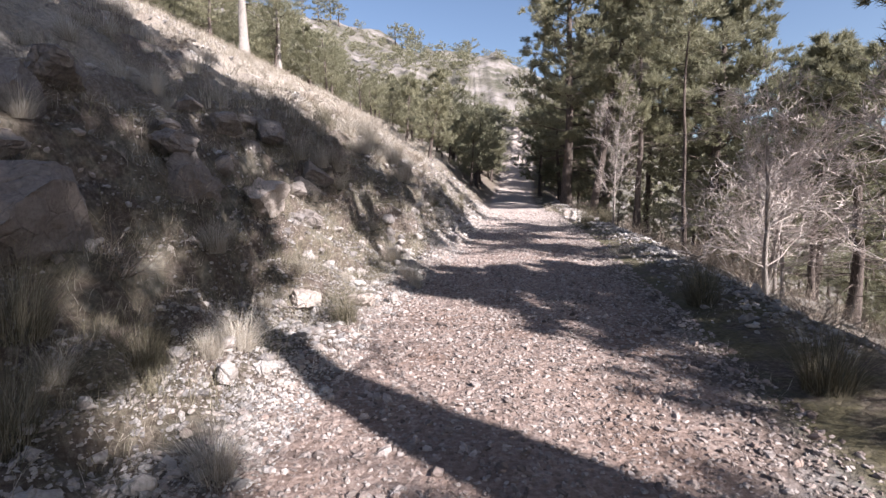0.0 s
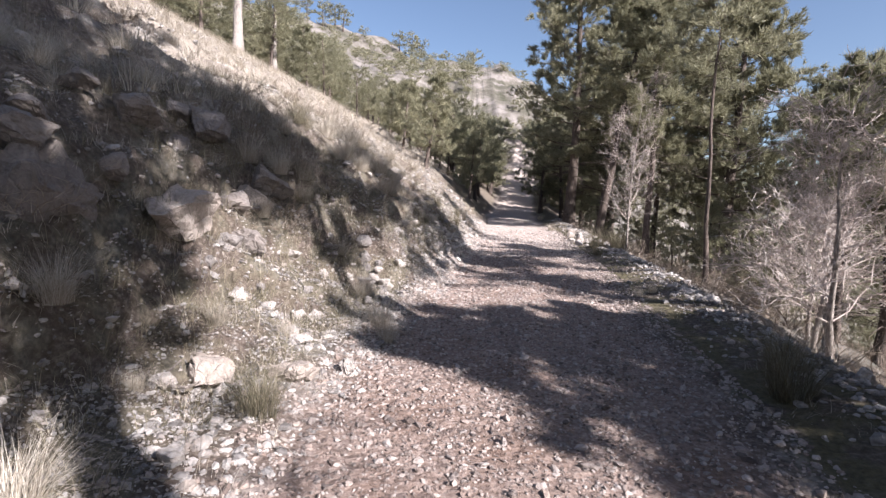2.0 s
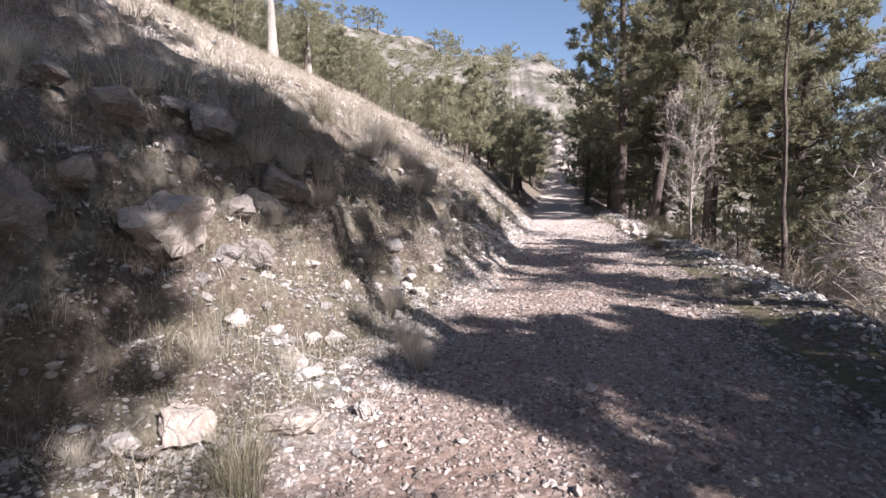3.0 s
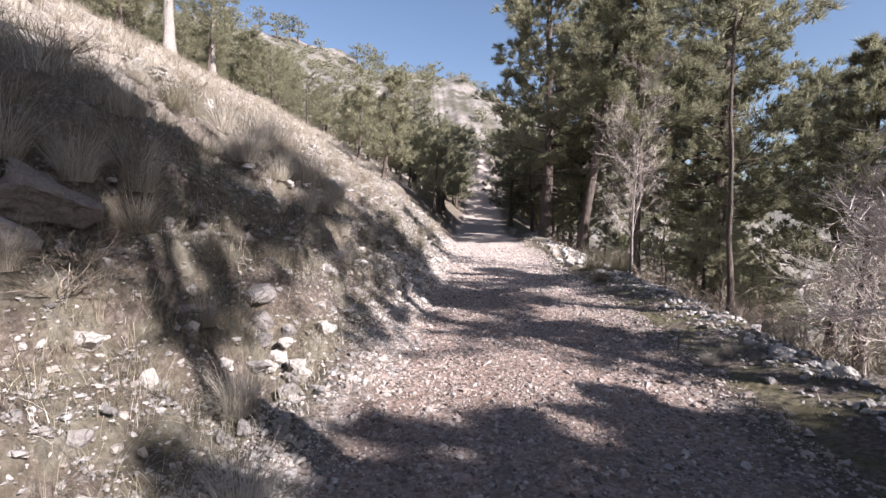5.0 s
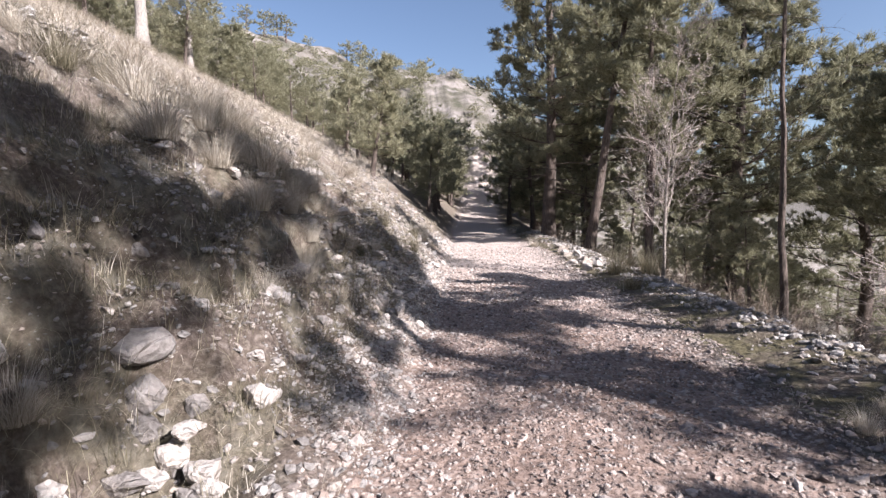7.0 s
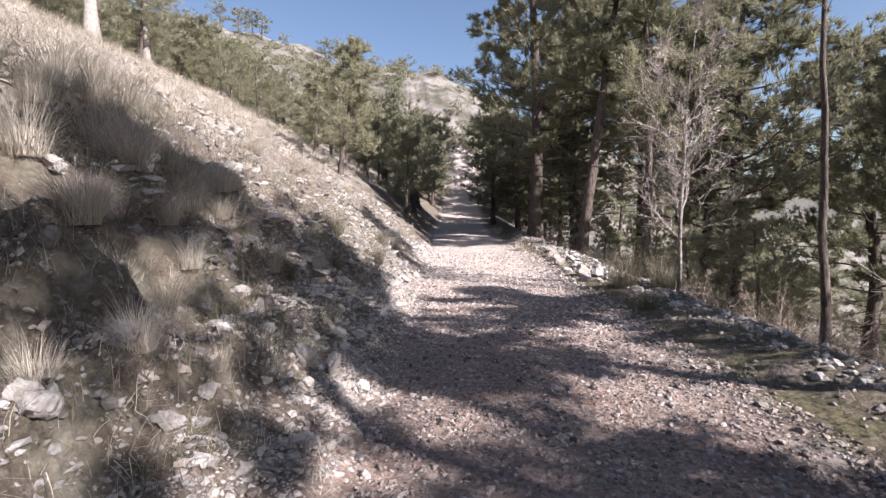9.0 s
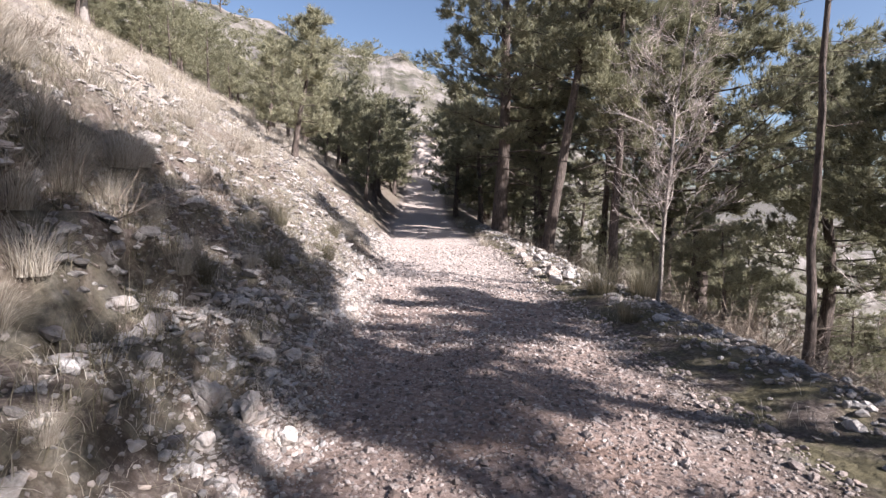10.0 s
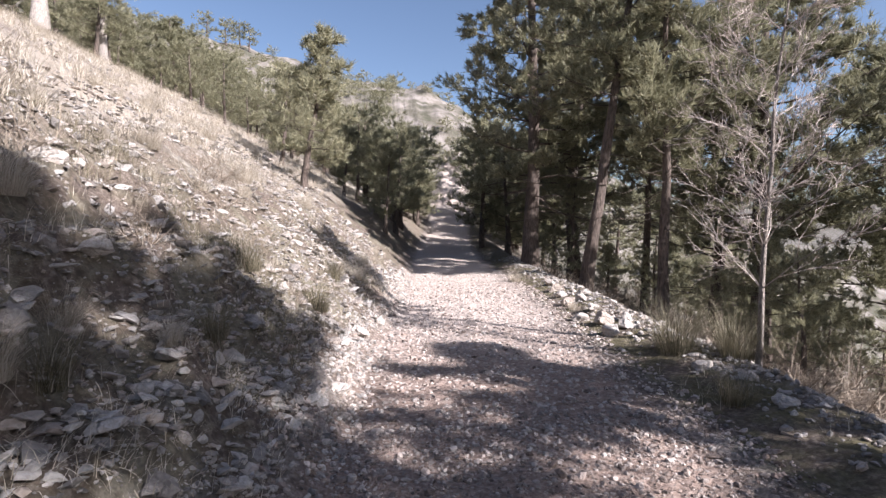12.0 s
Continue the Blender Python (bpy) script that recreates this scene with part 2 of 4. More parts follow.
def graded(lo, hi, step, far_lo, far_hi, growth):
    mid = list(np.arange(lo, hi, step))
    right, s = [hi], step
    while right[-1] < far_hi:
        s *= growth
        right.append(right[-1] + s)
    left, s = [lo], step
    while left[-1] > far_lo:
        s *= growth
        left.append(left[-1] - s)
    return np.array(left[:0:-1] + mid + right)


def build_ground():
    xs = graded(-5, 5.5, 0.085, -3500, 3500, 1.075)
    ys = graded(0.5, 21, 0.085, -2500, 4200, 1.05)
    X, Y = np.meshgrid(xs, ys)
    Z = height(X, Y)
    nx, ny = len(xs), len(ys)
    idx = np.arange(nx * ny).reshape(ny, nx)
    F = np.stack([idx[:-1, :-1], idx[:-1, 1:], idx[1:, 1:], idx[1:, :-1]], -1).reshape(-1, 4)
    V = np.stack([X, Y, Z], -1).reshape(-1, 3)
    dl, dr = road_left(V[:, 1]) - V[:, 0], V[:, 0] - road_right(V[:, 1])
    off = np.maximum(dl, dr) + 0.5 * fbm(V[:, 0] * 2, V[:, 1] * 2, 51)
    road = (1 - smooth(-0.25, 0.35, off)) * (V[:, 1] < 75)
    grass = smooth(2.0, 5, dl) * 0.9 + smooth(1.6, 3, dr) * 0.45
    moss = np.clip(1.6 * smooth(0.15, 0.6, dr) * (1 - smooth(1.0, 1.8, dr)) + smooth(0.2, 0.6, dl) * (1 - smooth(2, 4, dl)) * 0.6, 0, 1)
    woods = np.clip(smooth(3, 9, dr) + smooth(180, 300, V[:, 1]) + smooth(55, 75, V[:, 1]) * 0.95, 0, 1)
    # rises from 0 to 0.9 between about 16.5 and 21 m along
    far_pale = smooth(16.5, 21, V[:, 1] + 1.5 * fbm(V[:, 0] * 1.2, V[:, 1] * 1.2, 57)) * 0.9
    fc = V[F].mean(1)
    fr = np.maximum(road_left(fc[:, 1]) - fc[:, 0], fc[:, 0] - road_right(fc[:, 1]))
    is_road = (fr < 0.1) & (fc[:, 1] < 75) & (fc[:, 1] > -35)
    is_mount = (fc[:, 1] > 60) & ~is_road
    for name, mask, label, cat in (("road", is_road, "pale stony gravel mountain track, compacted earth and loose stones", "road"),
                                   ("ground", ~is_road & ~is_mount, "stony hillside of limestone rubble, dry soil and straw-coloured grass", "hillside"),
                                   ("backdrop_mountain", is_mount, "distant pale limestone mountain with scattered pines", "mountain")):
        used, inv = np.unique(F[mask], return_inverse=True)
        me = mesh_from(name, V[used], inv.reshape(-1, 4), GROUND, True, {"road": road[used], "grass": grass[used], "moss": moss[used], "woods": woods[used], "far_pale": far_pale[used]})
        tagged(new(name, me), label, cat, "", "structure")


build_ground()


def on(x, y, sink=0.0):
    return float(height(x, y)) - sink


# ---- stones ----
def ico(level):
    bm = bmesh.new()
    bmesh.ops.create_icosphere(bm, subdivisions=level, radius=1.0)
    v = np.array([p.co[:] for p in bm.verts])
    f = np.array([[p.index for p in face.verts] for face in bm.faces])
    bm.free()
    return v, f


ICO1, ICO3, ICO4 = ico(1), ico(3), ico(4)
OCTA = np.array([[1, 0, 0], [-1, 0, 0], [0, 1, 0], [0, -1, 0], [0, 0, 1], [0, 0, -1]], float), np.array([[0, 2, 4], [2, 1, 4], [1, 3, 4], [3, 0, 4], [2, 0, 5], [1, 2, 5], [3, 1, 5], [0, 3, 5]])


def rotations(rng, n, tilt):
    a, b, c = rng.uniform(0, 2 * np.pi, n), rng.normal(0, tilt, n), rng.normal(0, tilt, n)
    R = np.zeros((n, 3, 3))
    ca, sa, cb, sb, cc, sc = np.cos(a), np.sin(a), np.cos(b), np.sin(b), np.cos(c), np.sin(c)
    R[:, 0, 0], R[:, 0, 1], R[:, 0, 2] = ca * cb, ca * sb * sc - sa * cc, ca * sb * cc + sa * sc
    R[:, 1, 0], R[:, 1, 1], R[:, 1, 2] = sa * cb, sa * sb * sc + ca * cc, sa * sb * cc - ca * sc
    R[:, 2, 0], R[:, 2, 1], R[:, 2, 2] = -sb, cb * sc, cb * cc
    return R


def stone_field(name, x, y, size, mat, parent, label, seed, sink=0.35, flat=0.62, shape=ICO1):
    rng = np.random.default_rng(seed)
    n = len(x)
    v, f = shape
    P = v[None] * rng.uniform(0.6, 1.25, (n, len(v), 1))
    P = P * (size[:, None] * np.stack([rng.uniform(0.8, 1.5, n), rng.uniform(0.6, 1.1, n), rng.uniform(0.4, 0.85, n) * flat / 0.62], 1))[:, None]
    P = np.einsum("nij,nkj->nki", rotations(rng, n, 0.3), P)
    P += np.stack([x, y, height(x, y) + size * (0.5 - sink) * 0.8], 1)[:, None]
    F = f[None] + (np.arange(n) * len(v))[:, None, None]
    ob = part(name, mesh_from(name, P.reshape(-1, 3), F.reshape(-1, 3), mat), parent, label)
    return tagged(ob, "", "", "", "stuff")


def rock_mesh(name, seed, size, mat, cuts=20, rough=0.075):
    """An angular block: a ball cut by planes, then broken up a little."""
    rng = np.random.default_rng(seed)
    v, f = ICO4 if max(size) > 0.25 else ICO3
    p = v.copy() * 1.25
    for k in range(cuts):
        n = rng.normal(0, 1, 3)
        n /= np.linalg.norm(n)
        d = rng.uniform(0.5, 0.9)
        over = np.maximum(p @ n - d, 0)
        p -= over[:, None] * n
    p += (np.round(p[:, 2:3] * 3.2 + 0.4 * np.sin(p[:, 0:1] * 4 + seed)) / 3.2 - p[:, 2:3]) * np.array([[0, 0, 0.35]])
    q = p * 3.1
    p *= (1 + rough * 6 * (fbm(q[:, 0] + q[:, 2] * 0.7 + seed, q[:, 1] - q[:, 2] * 0.6, seed % 17, 5)))[:, None]
    q = p * 11
    p *= (1 + rough * 1.6 * fbm(q[:, 0] + q[:, 2], q[:, 1] - q[:, 2] * 0.8, seed % 13 + 20, 3))[:, None]
    return mesh_from(name, p * np.array(size) * 0.8, f, mat)


def rock(name, x, y, size, seed, turn, label, lift=0.0, tilt=(0, 0), mat=None, group="", z=None):
    ob = tagged(new(name, rock_mesh(name, seed, size, mat or LIMESTONE)), label, "rock", group)
    ob.matrix_basis = pose(x, y, (on(x, y) if z is None else z) + lift * size[2], tilt[0], tilt[1], turn)
    return ob


def build_gravel():
    rng = np.random.default_rng(5)
    road = bpy.data.objects["road"]
    ground = bpy.data.objects["ground"]
    for name, n, lo, hi, ya, yb, seed in (("gravel", 34000, 0.007, 0.026, 0.8, 16, 1), ("gravel", 6500, 0.014, 0.04, 15, 29, 2), ("loose_stones", 4600, 0.018, 0.055, 0.8, 26, 3)):
        y = ya + (yb - ya) * rng.uniform(0, 1, n)
        a, b = road_left(y) - 0.35, road_right(y) + 0.5
        x = a + (b - a) * rng.uniform(0, 1, n)
        if name == "loose_stones":
            u = rng.beta(0.75, 0.7, n)
            x = a + (b - a) * u
        s = lo + (hi - lo) * rng.beta(1.2, 2.8, n)
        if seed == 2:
            stone_field(name, x, y, s, PALE_GRAVEL, road, "pale limestone gravel", seed)
        else:
            stone_field(name, x, y, s, GRAVEL, road, "loose pinkish grey limestone gravel", seed)
    # rubble on the cut bank
    n = 19000
    y = rng.uniform(0.5, 27, n)
    d = rng.gamma(1.4, 1.2, n)
    x = road_left(y) + 0.1 - d
    keep = fbm(x * 0.8, y * 0.8, 71) > -0.09
    s = (0.012 + 0.085 * rng.beta(0.9, 7, n))
    stone_field("rubble", x[keep], y[keep], s[keep], LIMESTONE, ground, "broken white and grey limestone rubble", 4)
    n = 42000
    y = 0.8 + 17 * rng.beta(1, 1.4, n)
    x = road_left(y) + 0.1 - rng.gamma(1.5, 0.75, n)
    keep = fbm(x * 1.4, y * 1.4, 73) > -0.1
    s = 0.007 + 0.022 * rng.beta(1, 3, n)
    stone_field("rock_chips", x[keep], y[keep], s[keep], LIMESTONE, ground, "fine broken limestone chips", 14, 0.3, 0.6, OCTA)
    # scree higher on the slope
    n = 6000
    y = rng.uniform(9, 34, n)
    x = road_left(y) - rng.uniform(2.5, 14, n)
    keep = fbm(x * 0.35, y * 0.6, 77) > 0.03
    s = (0.03 + 0.12 * rng.beta(1.1, 5, n))
    stone_field("scree", x[keep], y[keep], s[keep], LIMESTONE, ground, "pale limestone scree", 6)
    # thin broken plates on the sunlit cut bank
    n = 6000
    y = rng.uniform(13, 28, n)
    x = road_left(y) - 0.2 - rng.uniform(0, 5.2, n)
    keep = fbm(x * 0.6, y * 0.6, 79) > -0.08
    s = (0.03 + 0.12 * rng.beta(1.0, 4, n))
    stone_field("rock_plates", x[keep], y[keep], s[keep], LIMESTONE, ground, "thin pale broken limestone plates", 7, 0.3, 0.3)
    # rubble ridge along the downhill edge
    n = 5200
    y = rng.uniform(4, 34, n)
    x = road_right(y) + rng.normal(1.45, 0.36, n)
    s = (0.015 + 0.08 * rng.beta(1.0, 5, n))
    stone_field("edge_rubble", x, y, s, LIMESTONE, ground, "grey limestone rubble along the track edge", 8, 0.2)


build_gravel()


# ---- plants ----
def blades(rng, n, length, spread, width, base, droop):
    """Grass blades that rise from a small disc and bend outward."""
    a = rng.uniform(0, 2 * np.pi, n)
    r = base * np.sqrt(rng.uniform(0, 1, n))
    L = length * rng.uniform(0.5, 1.1, n)
    lean = np.abs(rng.normal(0, spread, n)) + 0.1
    bend = droop * rng.uniform(0.4, 1.5, n)
    da = a + rng.normal(0, 0.7, n)
    out = np.stack([np.cos(da), np.sin(da)], 1)
    side = np.stack([-out[:, 1], out[:, 0]], 1)
    pts = []
    px = np.stack([np.cos(a) * r, np.sin(a) * r], 1)
    pz = np.full(n, -0.03)
    for s in range(4):
        w = width * (1 - s / 3.2) * 0.5
        for sg in (-1, 1):
            pts.append(np.concatenate([px + side * sg * w, pz[:, None]], 1))
        ang = lean + bend * s / 3
        px = px + out * (np.sin(ang) * L / 3)[:, None]
        pz = pz + np.cos(ang) * L / 3
    V = np.stack(pts, 1)
    q = np.array([[2 * s, 2 * s + 1, 2 * s + 3, 2 * s + 2] for s in range(3)])
    F = q[None] + (np.arange(n) * 8)[:, None, None]
    return V.reshape(-1, 3), F.reshape(-1, 4)


def tussock_mesh(seed, n, length, spread, droop, mat, base=0.12):
    rng = np.random.default_rng(seed)
    v, f = blades(rng, n, length, spread, 0.004, base, droop)
    return mesh_from("foliage", v, f, mat)


TUSSOCKS = [tussock_mesh(100 + k, 470, 0.6, 0.45, 1.15, STRAW) for k in range(4)]
GREEN_TUSSOCKS = [tussock_mesh(120 + k, 560, 0.72, 0.38, 0.9, SHADED_ESPARTO, 0.16) for k in range(3)]


def tussock(x, y, scale, kind, label, group="", turn=0.0, name="grass_tussock"):
    me = kind[int(turn) % len(kind)]
    t = thing(name, pose(x, y, on(x, y), 0, 0, turn) @ Matrix.Diagonal((scale, scale, scale, 1)), label, "grass", group)
    part("foliage", me, t)
    return t


def tubes(segments, sides):
    """Tapered tubes: rows of (start, end, radius, radius)."""
    S = np.array([[*a, *b, ra, rb] for a, b, ra, rb in segments])
    a, b = S[:, 0:3], S[:, 3:6]
    d = b - a
    d /= np.linalg.norm(d, axis=1)[:, None] + 1e-9
    ref = np.where(np.abs(d[:, 2:3]) < 0.9, np.array([[0, 0, 1.0]]), np.array([[1.0, 0, 0]]))
    u = np.cross(d, ref)
    u /= np.linalg.norm(u, axis=1)[:, None]
    w = np.cross(d, u)
    ang = np.arange(sides) * 2 * np.pi / sides
    ring = u[:, None] * np.cos(ang)[None, :, None] + w[:, None] * np.sin(ang)[None, :, None]
    V = np.concatenate([a[:, None] + ring * S[:, 6][:, None, None], b[:, None] + ring * S[:, 7][:, None, None]], 1)
    q = np.array([[k, (k + 1) % sides, sides + (k + 1) % sides, sides + k] for k in range(sides)])
    F = q[None] + (np.arange(len(S)) * 2 * sides)[:, None, None]
    return V.reshape(-1, 3), F.reshape(-1, 4)


def trunk_line(rng, tall, lean, wobble, steps=14):
    pts, p = [], np.zeros(3)
    drift = np.zeros(2)
    for k in range(steps + 1):
        pts.append(p.copy())
        drift = drift * 0.6 + rng.normal(0, wobble, 2)
        p = p + np.array([lean[0] + drift[0], lean[1] + drift[1], 1.0]) * tall / steps
    return np.array(pts)


def trunk_mesh(pts, r0, r1, mat, sides=14, flare=1.35):
    n = len(pts)
    ang = np.arange(sides) * 2 * np.pi / sides
    V = []
    for k, p in enumerate(pts):
        f = k / (n - 1)
        r = (r0 + (r1 - r0) * f) * (1 + (flare - 1) * max(0, 1 - f * 9))
        lump = 1 + 0.10 * np.sin(ang * 3 + k * 0.9) + 0.06 * np.sin(ang * 5 - k * 1.7)
        V.append(np.stack([p[0] + np.cos(ang) * r * lump, p[1] + np.sin(ang) * r * lump, np.full(sides, p[2] - (0.25 if k == 0 else 0))], 1))
    F = [[k * sides + s, k * sides + (s + 1) % sides, (k + 1) * sides + (s + 1) % sides, (k + 1) * sides + s] for k in range(n - 1) for s in range(sides)]
    return mesh_from("trunk", np.concatenate(V), F, mat, True)


def needles(rng, centres, dirs, count, length, width):
    n = len(centres) * count
    c = np.repeat(centres, count, 0)
    d = np.repeat(dirs, count, 0) * 0.9 + rng.normal(0, 0.62, (n, 3))
    d /= np.linalg.norm(d, axis=1)[:, None]
    s = np.cross(d, rng.normal(0, 1, (n, 3)))
    s /= np.linalg.norm(s, axis=1)[:, None]
    L = length * rng.uniform(0.6, 1.15, n)[:, None]
    base = c - d * 0.02 + rng.normal(0, 0.03, (n, 3))
    V = np.stack([base - s * width * 0.5, base + s * width * 0.5, base + d * L], 1)
    return V.reshape(-1, 3), np.arange(n * 3).reshape(-1, 3)


def pine_meshes(seed, tall, r0, lean, crown_from, reach, limbs, tufts, count, length, width, dead=8, bark=None, shape="cone", split=False, wobble=0.035):
    """Trunk, branches and needle crown of one pine."""
    rng = np.random.default_rng(seed)
    pts = trunk_line(rng, tall, lean, wobble)
    limb_segs, cs, ds = [], [], []
    total = limbs + dead
    for k in range(total):
        segs = []
        limb_segs.append(segs)
        isdead = k < dead
        f = rng.uniform(crown_from * 0.55, crown_from) if isdead else crown_from + (1 - crown_from) * ((k - dead + rng.uniform(0, 1)) / limbs) ** 0.9
        i = min(int(f * (len(pts) - 1)), len(pts) - 2)
        p = pts[i] + (pts[i + 1] - pts[i]) * (f * (len(pts) - 1) - i)
        g = (f - crown_from) / (1 - crown_from)
        prof = (1.0 - 0.75 * max(g, 0) ** 1.4) * (0.55 + 0.45 * min(1, max(g, 0) * 5)) if shape == "cone" else (0.75 + 0.5 * math.sin(max(g, 0) * 2.6)) * (1 - 0.35 * max(g, 0))
        R = reach * prof * rng.uniform(0.55, 1.15)
        if isdead:
            R = reach * rng.uniform(0.3, 0.75)
        a = k * 2.399 + rng.normal(0, 0.4)
        d = np.array([math.cos(a), math.sin(a), rng.uniform(-0.1, 0.25) if not isdead else rng.uniform(-0.25, 0.1)])
        rad = max(0.012, r0 * 0.22 * (1 - 0.7 * f)) * (0.55 if isdead else 1)
        steps = 6
        for s in range(steps):
            q = p + d / np.linalg.norm(d) * R / steps
            segs.append((p, q, rad * (1 - s / steps * 0.75), rad * (1 - (s + 1) / steps * 0.75)))
            if s >= 1:
                for j in range(3 if not isdead else 2):
                    td = d / np.linalg.norm(d) * 0.6 + rng.normal(0, 0.6, 3)
                    td[2] = abs(td[2]) * 0.6 if not isdead else td[2] * 0.5
                    tl = R * rng.uniform(0.15, 0.34)
                    e = p + (q - p) * rng.uniform(0, 1) + td / np.linalg.norm(td) * tl
                    if split:
                        segs.append((q, e, rad * 0.28, rad * 0.1))
                    if not isdead:
                        m = max(1, int(tufts / (limbs * (steps - 1) * 3)))
                        for u in range(m):
                            w = rng.uniform(0.55, 1.1)
                            c = q + (e - q) * w + rng.normal(0, 0.075, 3) * (0.6 + R * 0.25)
                            cs.append(c)
                            ds.append(td / np.linalg.norm(td) + np.array([0, 0, 0.45]))
            p = q
            d = d + np.array([rng.normal(0, 0.16), rng.normal(0, 0.16), rng.normal(0.06 if not isdead else -0.02, 0.1)])
    if not split:
        limb_segs = [sum(limb_segs, [])]
    branches = [mesh_from("limb", *tubes(segs, 5 if split else 4), BARK, True) for segs in limb_segs]
    v, f = needles(rng, np.array(cs), np.array(ds), count, length, width)
    return trunk_mesh(pts, r0, r0 * 0.18, bark or BARK), branches, mesh_from("crown", v, f, NEEDLE)


def pine(meshes, x, y, scale, turn, label, group="", z=None, name="pine_tree"):
    t = thing(name, pose(x, y, on(x, y) if z is None else z, 0, 0, turn) @ Matrix.Diagonal((scale, scale, scale, 1)), label, "tree", group)
    part("trunk", meshes[0], t)
    part("crown", meshes[2], t)
    for me in meshes[1]:
        ob = part("limb", me, t)
        if len(meshes[1]) == 1:
            tagged(ob, "", "", "", "stuff")
    return t


def bare_meshes(seed, tall, r0, depth, mat, spread=0.55, splits=3, reach=0.26, rise=(0.3, 0.9), limbs=2):
    """A leafless tree: trunk and finer and finer branches."""
    rng = np.random.default_rng(seed)
    pts = trunk_line(rng, tall, (rng.normal(0, 0.04), rng.normal(0, 0.04)), 0.05, 10)
    groups = []

    def grow(segs, p, d, length, rad, level):
        steps = 3
        for s in range(steps):
            q = p + d * length / steps
            segs.append((p, q, rad * (1 - 0.2 * s), rad * (1 - 0.2 * (s + 1))))
            p = q
            d = d + rng.normal(0, 0.17, 3)
            d = d / np.linalg.norm(d)
            if level < depth:
                for j in range(1 if s < steps - 1 else splits - 1):
                    e = d + rng.normal(0, spread, 3) + np.array([0, 0, 0.12])
                    grow(segs, p, e / np.linalg.norm(e), length * rng.uniform(0.45, 0.75), max(rad * 0.5, 0.0045), level + 1)

    for k in range(2, len(pts)):
        for j in range(limbs):
            a = rng.uniform(0, 6.283)
            f = k / len(pts)
            e = np.array([math.cos(a), math.sin(a), rng.uniform(*rise)])
            groups.append([])
            grow(groups[-1], pts[k], e / np.linalg.norm(e), tall * reach * (1.15 - f * 0.7) * rng.uniform(0.6, 1.2), r0 * 0.24 * (1.1 - f), 1)
    return trunk_mesh(pts, r0, r0 * 0.15, mat, 10, 1.25), [mesh_from("branch", *tubes(segs, 4), TWIG) for segs in groups]


def bare_tree(meshes, x, y, scale, turn, label, group="", name="bare_tree", lean=(0, 0)):
    t = thing(name, pose(x, y, on(x, y), lean[0], lean[1], turn) @ Matrix.Diagonal((scale, scale, scale, 1)), label, "tree", group)
    part("trunk", meshes[0], t)
    for me in meshes[1]:
        part("branch", me, t)
    return t


def shrub_mesh(seed, stems, tall, mat):
    rng = np.random.default_rng(seed)
    segs = []
    for k in range(stems):
        a = rng.uniform(0, 6.283)
        p = np.array([math.cos(a) * 0.12, math.sin(a) * 0.12, -0.03])
        d = np.array([math.cos(a), math.sin(a), 0.0]) * rng.uniform(0.1, 1.3) + np.array([0, 0, 1.0])
        rad = 0.008
        L = tall * rng.uniform(0.5, 1.1)
        for s in range(5):
            d = d + rng.normal(0, 0.3, 3)
            q = p + d / np.linalg.norm(d) * L / 5
            segs.append((p, q, rad, rad * 0.8))
            for j in range(2):
                e = d + rng.normal(0, 0.7, 3)
                r = q + e / np.linalg.norm(e) * L * rng.uniform(0.1, 0.25)
                segs.append((q, r, rad * 0.5, rad * 0.2))
                for i in range(2):
                    e2 = e + rng.normal(0, 0.8, 3)
                    segs.append((r, r + e2 / np.linalg.norm(e2) * L * 0.1, rad * 0.3, rad * 0.15))
            p, rad = q, rad * 0.8
    v, f = tubes(segs, 3)
    return mesh_from("crown", v, f, mat)


NEAR_PINES = [
    pine_meshes(1, 16.5, 0.29, (0.0, 0.0), 0.22, 4.3, 64, 7700, 14, 0.30, 0.032, 14, split=True),
    pine_meshes(2, 14.0, 0.19, (0.11, 0.0), 0.42, 3.2, 40, 3400, 12, 0.32, 0.03, 4, split=True),
    pine_meshes(3, 11.5, 0.26, (0.05, 0.05), 0.28, 3.9, 46, 4300, 12, 0.32, 0.03, 18, split=True),
    pine_meshes(4, 11.0, 0.15, (0.03, -0.04), 0.40, 2.8, 36, 2900, 12, 0.32, 0.03, 14, split=True),
    # next two: high-crowned forms, only for the unseen shade-casting pines
    pine_meshes(5, 16.5, 0.25, (0.02, 0.0), 0.48, 3.7, 34, 2400, 13, 0.32, 0.03, 8, split=True),
    pine_meshes(6, 17.5, 0.25, (0.02, 0.0), 0.69, 3.8, 34, 2900, 13, 0.32, 0.034, 8, split=True),
    pine_meshes(7, 9.0, 0.07, (0.07, 0.02), 0.66, 1.8, 22, 800, 15, 0.28, 0.026, 18, split=True, wobble=0.07),
    pine_meshes(8, 14.0, 0.30, (0.06, 0.0), 0.26, 4.8, 66, 8400, 13, 0.30, 0.032, 16, split=True),
]
MID_PINES = [
    pine_meshes(11, 7.0, 0.17, (0.03, 0), 0.16, 2.8, 30, 1050, 13, 0.38, 0.036, 3, None, "round"),
    pine_meshes(12, 7.0, 0.15, (-0.05, 0), 0.14, 2.6, 28, 1000, 13, 0.38, 0.036, 3, None, "round"),
    pine_meshes(13, 7.0, 0.16, (0.02, 0.02), 0.16, 2.3, 32, 1050, 13, 0.38, 0.036, 4),
]
FAR_PINES = [pine_meshes(21 + k, 5.5, 0.2, (0.03, 0), 0.25, 2.6, 13, 200, 5, 0.6, 0.15, 0, None, "round") for k in range(2)]
